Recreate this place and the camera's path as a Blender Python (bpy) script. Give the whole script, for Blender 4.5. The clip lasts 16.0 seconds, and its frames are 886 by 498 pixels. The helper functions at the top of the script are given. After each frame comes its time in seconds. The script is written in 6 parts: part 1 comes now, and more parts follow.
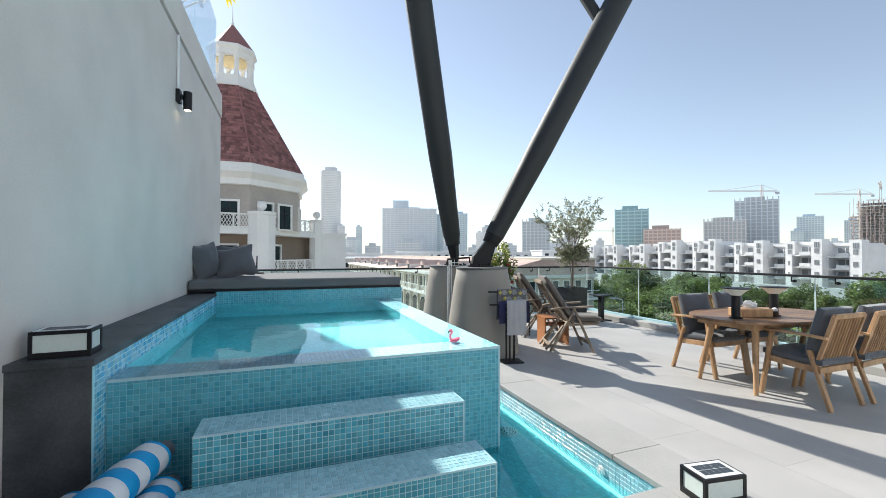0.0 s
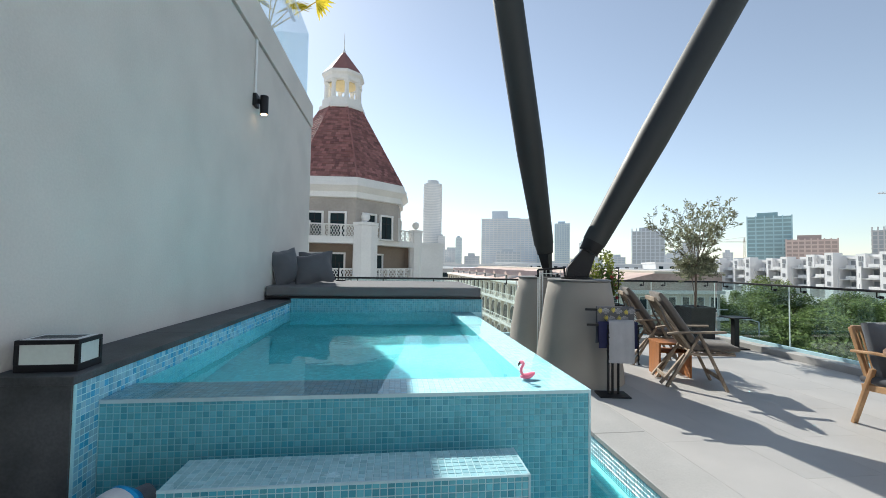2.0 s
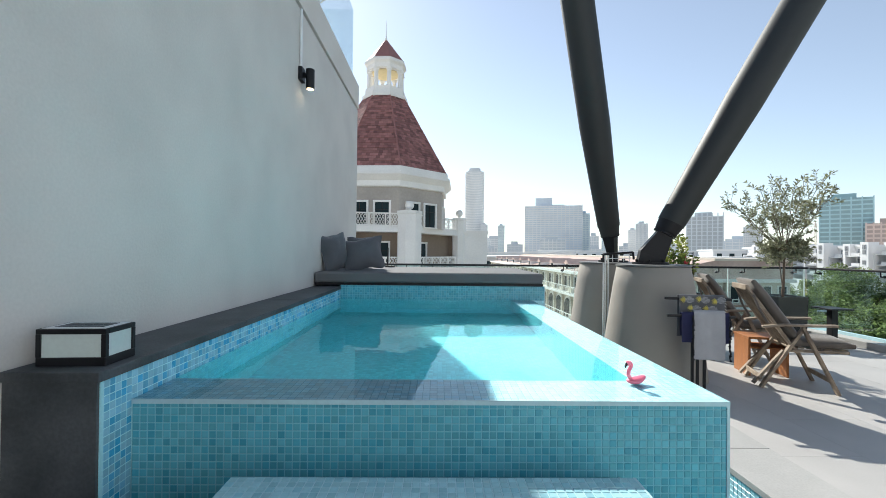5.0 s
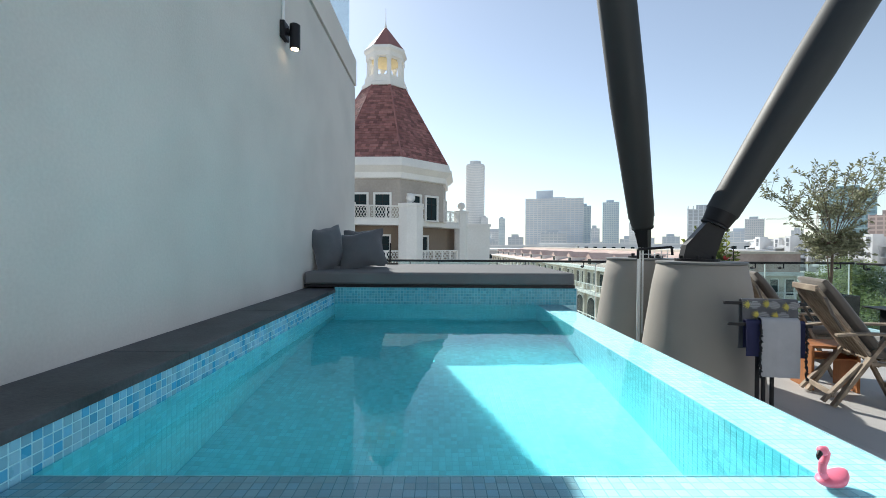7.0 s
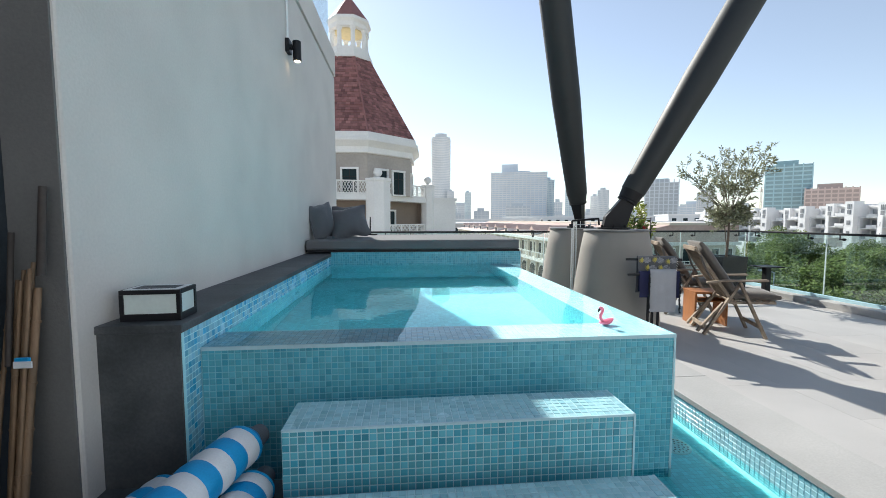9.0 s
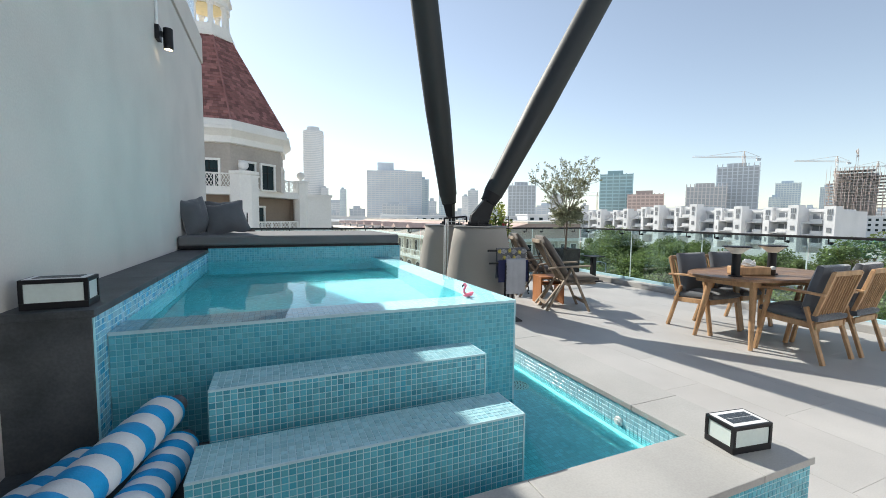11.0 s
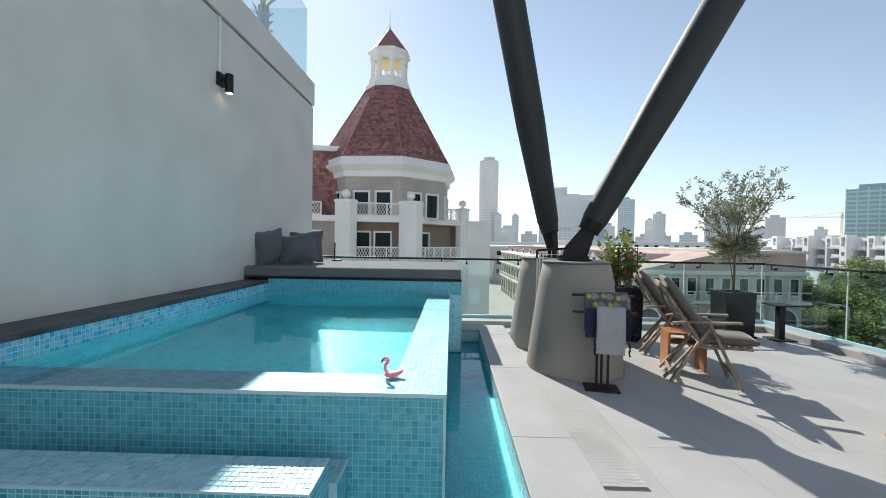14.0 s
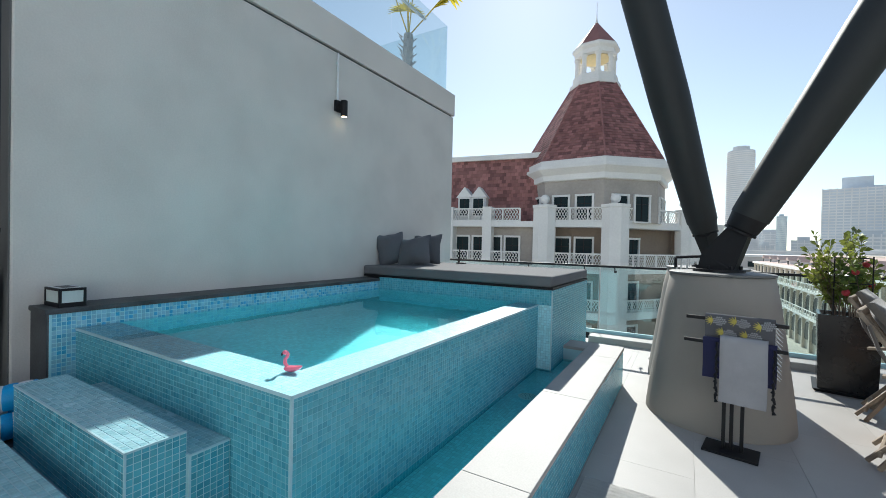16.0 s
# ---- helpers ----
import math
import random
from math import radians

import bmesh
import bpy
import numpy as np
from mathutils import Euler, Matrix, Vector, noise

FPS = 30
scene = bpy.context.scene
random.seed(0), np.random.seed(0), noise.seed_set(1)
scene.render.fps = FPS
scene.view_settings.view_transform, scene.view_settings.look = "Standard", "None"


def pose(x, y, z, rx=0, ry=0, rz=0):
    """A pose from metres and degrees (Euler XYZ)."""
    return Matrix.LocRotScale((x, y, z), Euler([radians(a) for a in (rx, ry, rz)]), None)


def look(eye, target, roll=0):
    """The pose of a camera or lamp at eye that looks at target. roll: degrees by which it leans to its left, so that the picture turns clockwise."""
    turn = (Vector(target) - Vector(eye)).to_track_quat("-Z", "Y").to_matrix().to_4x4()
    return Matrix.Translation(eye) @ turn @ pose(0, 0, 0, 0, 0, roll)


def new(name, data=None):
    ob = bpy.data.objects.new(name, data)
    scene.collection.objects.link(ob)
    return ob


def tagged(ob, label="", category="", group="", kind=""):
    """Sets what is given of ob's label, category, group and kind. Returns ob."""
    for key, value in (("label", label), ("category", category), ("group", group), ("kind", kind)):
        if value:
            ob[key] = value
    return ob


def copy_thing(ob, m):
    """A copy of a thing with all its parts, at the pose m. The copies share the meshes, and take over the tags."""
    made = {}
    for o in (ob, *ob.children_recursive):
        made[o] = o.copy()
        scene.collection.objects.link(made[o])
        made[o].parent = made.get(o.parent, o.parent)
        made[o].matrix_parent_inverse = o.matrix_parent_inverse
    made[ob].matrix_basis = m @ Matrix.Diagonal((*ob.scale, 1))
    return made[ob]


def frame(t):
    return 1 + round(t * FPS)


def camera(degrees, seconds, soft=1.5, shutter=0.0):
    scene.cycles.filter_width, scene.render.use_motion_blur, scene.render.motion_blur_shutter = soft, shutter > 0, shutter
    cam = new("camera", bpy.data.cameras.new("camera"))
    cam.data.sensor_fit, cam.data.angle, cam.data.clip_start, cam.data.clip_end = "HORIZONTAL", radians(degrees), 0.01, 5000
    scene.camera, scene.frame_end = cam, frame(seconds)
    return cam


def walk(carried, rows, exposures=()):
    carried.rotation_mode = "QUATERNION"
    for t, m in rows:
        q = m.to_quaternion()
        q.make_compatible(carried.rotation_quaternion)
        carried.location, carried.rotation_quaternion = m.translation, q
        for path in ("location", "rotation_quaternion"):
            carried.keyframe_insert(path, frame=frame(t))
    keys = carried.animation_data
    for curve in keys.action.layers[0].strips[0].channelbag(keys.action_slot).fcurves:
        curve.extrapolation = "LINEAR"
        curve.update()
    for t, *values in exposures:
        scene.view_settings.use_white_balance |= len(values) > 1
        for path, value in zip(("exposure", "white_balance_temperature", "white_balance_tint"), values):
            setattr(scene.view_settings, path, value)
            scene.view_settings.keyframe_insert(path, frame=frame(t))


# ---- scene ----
cam = camera(94.7, 16.0, 0.9)
PATH = [
    (0, (0.033, 0.047, 1.403), (0.734, 1.92, 1.428), 0.1),
    (0.5, (0.192, 0.354, 1.399), (0.858, 2.239, 1.463), 0.4),
    (1, (0.28, 0.523, 1.398), (0.802, 2.452, 1.475), 0.8),
    (1.5, (0.354, 0.551, 1.391), (0.712, 2.517, 1.467), 0.9),
    (2, (0.376, 0.553, 1.38), (0.608, 2.538, 1.453), 0.9),
    (2.5, (0.384, 0.533, 1.382), (0.542, 2.525, 1.45), 0.8),
    (3, (0.356, 0.506, 1.378), (0.476, 2.502, 1.437), 0.7),
    (3.5, (0.32, 0.528, 1.374), (0.415, 2.525, 1.42), 0.8),
    (4, (0.311, 0.591, 1.358), (0.375, 2.589, 1.389), 0.8),
    (6.5, (0.167, 1.5, 1.318), (0.18, 3.5, 1.31), 0.4),
    (7, (0.16, 1.576, 1.353), (0.184, 3.576, 1.334), 0.4),
    (7.5, (0.144, 1.489, 1.327), (0.182, 3.488, 1.31), 0.2),
    (8, (0.104, 1.228, 1.335), (0.171, 3.226, 1.281), 0.1),
    (8.5, (0.087, 0.935, 1.327), (0.193, 2.93, 1.228), 0.1),
    (9, (0.064, 0.627, 1.34), (0.252, 2.612, 1.195), -0.0),
    (9.5, (-0.023, 0.374, 1.324), (0.307, 2.338, 1.142), -0.1),
    (10, (-0.113, 0.21, 1.323), (0.45, 2.119, 1.13), -0.3),
    (12.5, (0.287, 0.34, 1.359), (1.109, 2.161, 1.264), 0.4),
    (13, (0.58, 0.488, 1.386), (1.144, 2.406, 1.327), 0.6),
    (13.5, (0.902, 0.624, 1.418), (1.171, 2.605, 1.372), 0.9),
    (14, (1.236, 0.744, 1.417), (1.195, 2.743, 1.379), 0.9),
    (14.5, (1.584, 0.892, 1.417), (1.244, 2.863, 1.395), 1.0),
    (15, (1.921, 1.032, 1.41), (1.304, 2.934, 1.387), 1.0),
    (15.5, (2.175, 1.193, 1.422), (1.322, 3.001, 1.398), 1.1),
    (16, (2.423, 1.275, 1.405), (1.397, 2.992, 1.378), 1.3),
]
walk(cam, [(t, look(eye, target, roll)) for t, eye, target, roll in PATH], [(0.0, 0.95, 6400, 7), (2.0, 0.75, 6420, 6), (4.0, 0.83, 6420, 6), (6.4, 1.02, 6420, 6), (7.1, 0.74, 6350, 6), (9.0, 0.92, 6400, 7), (10.0, 1.02, 6600, 7), (12.5, 0.68, 6420, 6), (13.0, 0.72, 6420, 6), (16.0, 0.68, 6250, 5)])

# ---- light ----
SUN_X, SUN_Y = 0.475, -1.30            # how far a shadow runs per metre of height
world = bpy.data.worlds.new("world")
scene.world = world
world.use_nodes = True
wn, wl = world.node_tree.nodes, world.node_tree.links
sky = wn.new("ShaderNodeTexSky")
sky.sky_type, sky.sun_disc = "NISHITA", False
sky.sun_elevation = math.atan2(1, math.hypot(SUN_X, SUN_Y))
sky.sun_rotation = math.atan2(-SUN_X, -SUN_Y)
sky.air_density, sky.dust_density, sky.ozone_density, sky.altitude = 1.0, 0.17, 2.5, 20
haze = wn.new("ShaderNodeHueSaturation"); haze.inputs["Saturation"].default_value = 0.68      # a hazy, paler sky
wl.new(sky.outputs[0], haze.inputs["Color"])
wl.new(haze.outputs[0], wn["Background"].inputs[0])
wn["Background"].inputs[1].default_value = 0.093
sun = new("sun", bpy.data.lights.new("sun", "SUN"))
sun.data.energy, sun.data.angle, sun.data.color = 3.8, radians(0.6), (1.0, 0.95, 0.88)
sun.matrix_world = look((-SUN_X * 30, -SUN_Y * 30, 30), (0, 0, 0))

# ---- materials ----
def material(name, color, rough=0.6, metal=0.0, vary=0.12, scale=3.0, fine=60.0, bump=0.15, spot=0.0, island=False, piece=False, spec=0.5, stretch=(1, 1, 1), second=None, sheen=0.0, thin=0.0, duo=False):
    """Base colour with broad stains, fine grain and a shallow relief; second: a colour mixed in by the broad noise, or tile by tile (duo)."""
    m = bpy.data.materials.new(name)
    m.use_nodes = True
    n, l = m.node_tree.nodes, m.node_tree.links
    b = n["Principled BSDF"]
    co = n.new("ShaderNodeTexCoord")
    mp = n.new("ShaderNodeMapping")
    mp.inputs["Scale"].default_value = stretch
    l.new(co.outputs["Object"], mp.inputs[0])
    broad = n.new("ShaderNodeTexNoise"); broad.inputs["Scale"].default_value = scale; broad.inputs["Detail"].default_value = 5
    grain = n.new("ShaderNodeTexNoise"); grain.inputs["Scale"].default_value = fine; grain.inputs["Detail"].default_value = 4
    l.new(mp.outputs[0], broad.inputs["Vector"]); l.new(mp.outputs[0], grain.inputs["Vector"])
    mix = n.new("ShaderNodeMix"); mix.data_type = "RGBA"
    ramp = n.new("ShaderNodeMapRange"); ramp.inputs[1].default_value, ramp.inputs[2].default_value = 0.35, 0.65
    l.new(broad.outputs[0], ramp.inputs[0]); l.new(ramp.outputs[0], mix.inputs[0])
    c = Vector(color[:3])
    a = c * (1 - vary); d = Vector(second) if second else c * (1 + vary)
    mix.inputs[6].default_value = (*a, 1); mix.inputs[7].default_value = (*[min(x, 0.95) for x in d], 1)
    hsv = n.new("ShaderNodeHueSaturation")
    val = n.new("ShaderNodeMapRange"); val.inputs[1].default_value, val.inputs[2].default_value = 0.3, 0.7
    val.inputs[3].default_value, val.inputs[4].default_value = 1 - vary * 0.6, 1 + vary * 0.6
    l.new(grain.outputs[0], val.inputs[0])
    l.new(mix.outputs[2], hsv.inputs["Color"])
    if island or piece:
        rnd = n.new("ShaderNodeNewGeometry").outputs["Random Per Island"] if island else n.new("ShaderNodeObjectInfo").outputs["Random"]
        r2 = n.new("ShaderNodeMapRange"); r2.inputs[3].default_value, r2.inputs[4].default_value = 1 - spot, 1 + spot
        l.new(rnd, r2.inputs[0])
        if duo:
            scramble = n.new("ShaderNodeMath"); scramble.operation = "MULTIPLY"; scramble.inputs[1].default_value = 37.0
            part_of = n.new("ShaderNodeMath"); part_of.operation = "FRACT"
            pick = n.new("ShaderNodeMapRange"); pick.inputs[1].default_value, pick.inputs[2].default_value = 0.45, 0.95
            l.new(rnd, scramble.inputs[0]); l.new(scramble.outputs[0], part_of.inputs[0]); l.new(part_of.outputs[0], pick.inputs[0]); l.new(pick.outputs[0], mix.inputs[0])
        mul = n.new("ShaderNodeMath"); mul.operation = "MULTIPLY"
        l.new(r2.outputs[0], mul.inputs[0]); l.new(val.outputs[0], mul.inputs[1]); l.new(mul.outputs[0], hsv.inputs["Value"])
    else:
        l.new(val.outputs[0], hsv.inputs["Value"])
    l.new(hsv.outputs[0], b.inputs["Base Color"])
    rr = n.new("ShaderNodeMapRange"); rr.inputs[3].default_value, rr.inputs[4].default_value = max(rough - 0.1, 0.02), min(rough + 0.1, 1)
    l.new(broad.outputs[0], rr.inputs[0]); l.new(rr.outputs[0], b.inputs["Roughness"])
    b.inputs["Metallic"].default_value = metal
    b.inputs["Specular IOR Level"].default_value = spec
    if bump:
        bp = n.new("ShaderNodeBump"); bp.inputs["Strength"].default_value = bump; bp.inputs["Distance"].default_value = 0.004
        l.new(grain.outputs[0], bp.inputs["Height"]); l.new(bp.outputs[0], b.inputs["Normal"])
    if sheen:
        b.inputs["Sheen Weight"].default_value, b.inputs["Sheen Roughness"].default_value = sheen, 0.35
    if thin:
        tr = n.new("ShaderNodeBsdfTranslucent"); l.new(hsv.outputs[0], tr.inputs[0])
        mx = n.new("ShaderNodeMixShader"); mx.inputs[0].default_value = thin
        l.new(b.outputs[0], mx.inputs[1]); l.new(tr.outputs[0], mx.inputs[2]); l.new(mx.outputs[0], n["Material Output"].inputs[0])
    return m


def glass_material(name, tint, rough=0.0):
    """A thin clear sheet: mostly see-through, with a mirror gloss that grows at grazing angles."""
    m = bpy.data.materials.new(name); m.use_nodes = True
    n, l = m.node_tree.nodes, m.node_tree.links
    n.remove(n["Principled BSDF"])
    t = n.new("ShaderNodeBsdfTransparent"); t.inputs[0].default_value = (*tint, 1)
    g = n.new("ShaderNodeBsdfGlossy"); g.inputs["Roughness"].default_value = rough
    f = n.new("ShaderNodeLayerWeight")
    p = n.new("ShaderNodeMath"); p.operation = "POWER"; p.inputs[1].default_value = 4.0
    q = n.new("ShaderNodeMath"); q.operation = "MULTIPLY_ADD"; q.inputs[1].default_value, q.inputs[2].default_value = 0.8, 0.08
    mx = n.new("ShaderNodeMixShader")
    l.new(f.outputs["Facing"], p.inputs[0]); l.new(p.outputs[0], q.inputs[0]); l.new(q.outputs[0], mx.inputs[0])
    l.new(t.outputs[0], mx.inputs[1]); l.new(g.outputs[0], mx.inputs[2])
    l.new(mx.outputs[0], n["Material Output"].inputs[0])
    return m


def water_material(name, tint, ripple, scale):
    """Clear water: tinted refraction under a mirror gloss, with slight ripples."""
    m = bpy.data.materials.new(name); m.use_nodes = True
    n, l = m.node_tree.nodes, m.node_tree.links
    n.remove(n["Principled BSDF"])
    r = n.new("ShaderNodeBsdfRefraction"); r.inputs["IOR"].default_value = 1.33; r.inputs["Roughness"].default_value = 0.0
    r.inputs[0].default_value = (*tint, 1)
    g = n.new("ShaderNodeBsdfGlossy"); g.inputs["Roughness"].default_value = 0.0
    f = n.new("ShaderNodeFresnel"); f.inputs[0].default_value = 1.33
    co = n.new("ShaderNodeTexCoord")
    no = n.new("ShaderNodeTexNoise"); no.inputs["Scale"].default_value = scale; no.inputs["Detail"].default_value = 2
    l.new(co.outputs["Object"], no.inputs["Vector"])
    bp = n.new("ShaderNodeBump"); bp.inputs["Strength"].default_value = ripple; bp.inputs["Distance"].default_value = 0.02
    l.new(no.outputs[0], bp.inputs["Height"])
    for s in (r, g, f):
        l.new(bp.outputs[0], s.inputs["Normal"])
    mx = n.new("ShaderNodeMixShader")
    l.new(f.outputs[0], mx.inputs[0]); l.new(r.outputs[0], mx.inputs[1]); l.new(g.outputs[0], mx.inputs[2])
    l.new(mx.outputs[0], n["Material Output"].inputs[0])
    return m


RENDER = material("render_grey", (0.65, 0.62, 0.585), 0.9, vary=0.055, scale=1.7, fine=90, bump=0.3)
WALLEND = material("shaded_render", (0.15, 0.15, 0.148), 0.9, vary=0.08, scale=1.5, fine=110, bump=0.3)
PARAPET = material("parapet_render", (0.69, 0.65, 0.61), 0.9, vary=0.05, scale=1.2, fine=140, bump=0.2)
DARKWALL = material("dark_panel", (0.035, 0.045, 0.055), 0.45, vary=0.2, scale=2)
SLATE = material("slate_stone", (0.048, 0.054, 0.058), 0.6, vary=0.25, second=(0.09, 0.097, 0.105), scale=4, fine=90, bump=0.3)
PORCELAIN = material("porcelain_tile", (0.42, 0.405, 0.39), 0.55, vary=0.07, scale=1.6, fine=120, bump=0.1, spot=0.035, piece=True)
COPING = material("coping_stone", (0.37, 0.36, 0.345), 0.6, vary=0.1, scale=2.2, fine=120, bump=0.15)
GROUT = material("grout", (0.38, 0.60, 0.66), 0.8, vary=0.08, fine=200, bump=0.1)
GROUTP = material("pool_grout", (0.19, 0.49, 0.58), 0.7, vary=0.08, fine=200, bump=0.1)
GROUTI = material("inner_grout", (0.40, 0.76, 0.84), 0.8, vary=0.05, fine=200, bump=0.05)
JOINT = material("floor_joint", (0.35, 0.335, 0.315), 0.9, vary=0.1)
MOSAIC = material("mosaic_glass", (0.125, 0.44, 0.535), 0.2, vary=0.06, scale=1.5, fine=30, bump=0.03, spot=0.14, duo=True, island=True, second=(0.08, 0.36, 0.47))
MOSAICP = material("mosaic_glass_piece", (0.125, 0.44, 0.535), 0.2, vary=0.06, scale=1.5, fine=30, bump=0.03, spot=0.22, duo=True, piece=True, second=(0.065, 0.33, 0.44))
MOSAICB = material("mosaic_blue", (0.30, 0.62, 0.76), 0.25, vary=0.06, scale=3, fine=30, bump=0.03, spot=0.12, island=True, second=(0.07, 0.42, 0.68), duo=True)
MOSAICI = material("mosaic_inside", (0.43, 0.80, 0.88), 0.3, vary=0.08, scale=2, fine=30, bump=0.02, spot=0.10, island=True, second=(0.50, 0.85, 0.91))
# rim: mixed pale and blue tiles, lightened to hold the film's sky reflection
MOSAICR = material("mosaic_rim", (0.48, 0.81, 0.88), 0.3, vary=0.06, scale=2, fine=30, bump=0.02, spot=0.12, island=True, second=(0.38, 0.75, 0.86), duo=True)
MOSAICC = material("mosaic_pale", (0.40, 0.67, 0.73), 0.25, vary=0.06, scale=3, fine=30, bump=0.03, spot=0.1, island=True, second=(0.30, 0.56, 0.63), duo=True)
TILETRIM = material("tile_trim", (0.42, 0.62, 0.68), 0.4, vary=0.06)
CONE = material("pedestal_render", (0.33, 0.30, 0.265), 0.85, vary=0.05, scale=1.5, fine=150, bump=0.2)
CONECAP = material("pedestal_cap", (0.16, 0.16, 0.155), 0.6, vary=0.1)
STEEL = material("painted_steel", (0.030, 0.032, 0.032), 0.55, spec=0.35, metal=0.0, vary=0.06, scale=2, fine=200, bump=0.05)
BLACK = material("black_metal", (0.012, 0.012, 0.014), 0.5, spec=0.3, vary=0.1, bump=0.05)
CUSHION = material("charcoal_fabric", (0.10, 0.107, 0.12), 0.95, sheen=0.6, vary=0.12, scale=4, fine=260, bump=0.4)
SUNPAD = material("grey_canvas", (0.14, 0.143, 0.15), 0.95, vary=0.06, scale=3, fine=260, bump=0.3)
TEAK = material("teak", (0.43, 0.245, 0.12), 0.5, vary=0.2, scale=2, fine=30, bump=0.2, stretch=(6, 6, 1), second=(0.52, 0.32, 0.17))
TEAKTOP = material("teak_top", (0.22, 0.115, 0.06), 0.4, vary=0.2, scale=2, fine=25, bump=0.15, stretch=(1, 7, 7), second=(0.30, 0.17, 0.09), spot=0.12, piece=True)
OLDTEAK = material("weathered_teak", (0.26, 0.20, 0.15), 0.75, vary=0.2, scale=3, fine=40, bump=0.3, stretch=(3, 3, 3), second=(0.36, 0.29, 0.215))
ORANGEWOOD = material("orange_wood", (0.36, 0.135, 0.04), 0.5, vary=0.15, scale=2, fine=30, bump=0.15, stretch=(5, 5, 1))
TAUPE = material("taupe_fabric", (0.14, 0.122, 0.105), 0.95, sheen=0.4, vary=0.1, scale=3, fine=220, bump=0.35)
PLASTIC = material("white_plastic", (0.75, 0.76, 0.76), 0.4, vary=0.04)
PINK = material("pink_rubber", (0.9, 0.2, 0.3), 0.4, vary=0.06, bump=0.03)
SOIL = material("soil", (0.06, 0.04, 0.03), 0.95, vary=0.3, bump=0.8)
GLASS = glass_material("balustrade_glass", (0.84, 0.93, 0.925))
UPGLASS = glass_material("upper_glass", (0.90, 0.955, 0.95))
FROST = material("frosted_panel", (0.62, 0.70, 0.68), 0.5, vary=0.05, bump=0.05)
WATER = water_material("pool_water", (0.46, 0.98, 1.0), 0.05, 5.0)
FILM = water_material("water_film", (0.94, 0.99, 1.0), 0.02, 6.0)
BASINW = water_material("basin_water", (0.55, 1.0, 1.0), 0.03, 7.0)
BOUNCEW = material("bounce_paint", (0.73, 0.73, 0.73), 0.85, vary=0.04, scale=0.6, fine=60, bump=0.15)
WHITEW = material("white_render", (0.82, 0.80, 0.77), 0.85, vary=0.05, scale=0.3, fine=8, bump=0.1)
STONEW = material("taupe_stone", (0.42, 0.375, 0.335), 0.8, vary=0.1, scale=0.4, fine=6, bump=0.1)
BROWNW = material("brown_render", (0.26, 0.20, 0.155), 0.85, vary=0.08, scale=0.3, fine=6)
ROOF = material("roof_tiles", (0.29, 0.125, 0.112), 0.7, vary=0.08, scale=0.5, fine=4, bump=0.3, spot=0.42, island=True, second=(0.33, 0.155, 0.14))
PANE = material("window_pane", (0.02, 0.035, 0.04), 0.2, spec=0.08, vary=0.2, scale=0.4, bump=0.0)
CREAM = material("cream_ceiling", (0.75, 0.62, 0.36), 0.8, vary=0.05)


# ---- mesh helpers ----
def box(bm, x0, y0, z0, x1, y1, z1, bevel=0.0, m=None):
    r = bmesh.ops.create_cube(bm, size=1.0)
    vs = r["verts"]
    bmesh.ops.scale(bm, vec=(x1 - x0, y1 - y0, z1 - z0), verts=vs)
    bmesh.ops.translate(bm, vec=((x0 + x1) / 2, (y0 + y1) / 2, (z0 + z1) / 2), verts=vs)
    if bevel:
        es = list({e for v in vs for e in v.link_edges})
        r = bmesh.ops.bevel(bm, geom=es, offset=bevel, segments=2, affect="EDGES", profile=0.5)
        vs = list({v for f in r["faces"] for v in f.verts} | {v for v in vs if v.is_valid})
    if m:
        bmesh.ops.transform(bm, matrix=m, verts=vs)
    return bm


def boxed(*a, **k):
    return box(bmesh.new(), *a, **k)


def rod(bm, a, b, r0, r1=None, seg=10, caps=True):
    """A round bar from a to b."""
    a, b = Vector(a), Vector(b)
    d = b - a
    r = bmesh.ops.create_cone(bm, cap_ends=caps, segments=seg, radius1=r0, radius2=r0 if r1 is None else r1, depth=d.length)
    q = d.to_track_quat("Z", "Y").to_matrix().to_4x4()
    bmesh.ops.transform(bm, matrix=Matrix.Translation((a + b) / 2) @ q, verts=r["verts"])
    return bm


def bar(bm, a, b, w, h, bevel=0.004, up=(0, 0, 1)):
    """A squared bar from a to b, w across and h the other way."""
    a, b = Vector(a), Vector(b)
    d = (b - a).normalized()
    s = Vector(up).cross(d)
    s = s.normalized() if s.length > 1e-4 else Vector((1, 0, 0))
    t = d.cross(s)
    m = Matrix((( *s, 0), (*t, 0), (*d, 0), (0, 0, 0, 1))).transposed()
    return box(bm, -w / 2, -h / 2, -(b - a).length / 2, w / 2, h / 2, (b - a).length / 2, bevel, Matrix.Translation((a + b) / 2) @ m)


def lathe(bm, profile, seg=32, centre=(0, 0), start=0.0, sx=1.0, sy=1.0):
    """Turns (radius, z) pairs about the upright axis through centre."""
    rings = []
    for r, z in profile:
        rings.append([bm.verts.new((centre[0] + sx * r * math.cos(start + 2 * math.pi * i / seg), centre[1] + sy * r * math.sin(start + 2 * math.pi * i / seg), z)) for i in range(seg)])
    for p, q in zip(rings, rings[1:]):
        for i in range(seg):
            bm.faces.new((p[i], p[(i + 1) % seg], q[(i + 1) % seg], q[i]))
    bm.faces.new(rings[0][::-1]); bm.faces.new(rings[-1])
    return bm


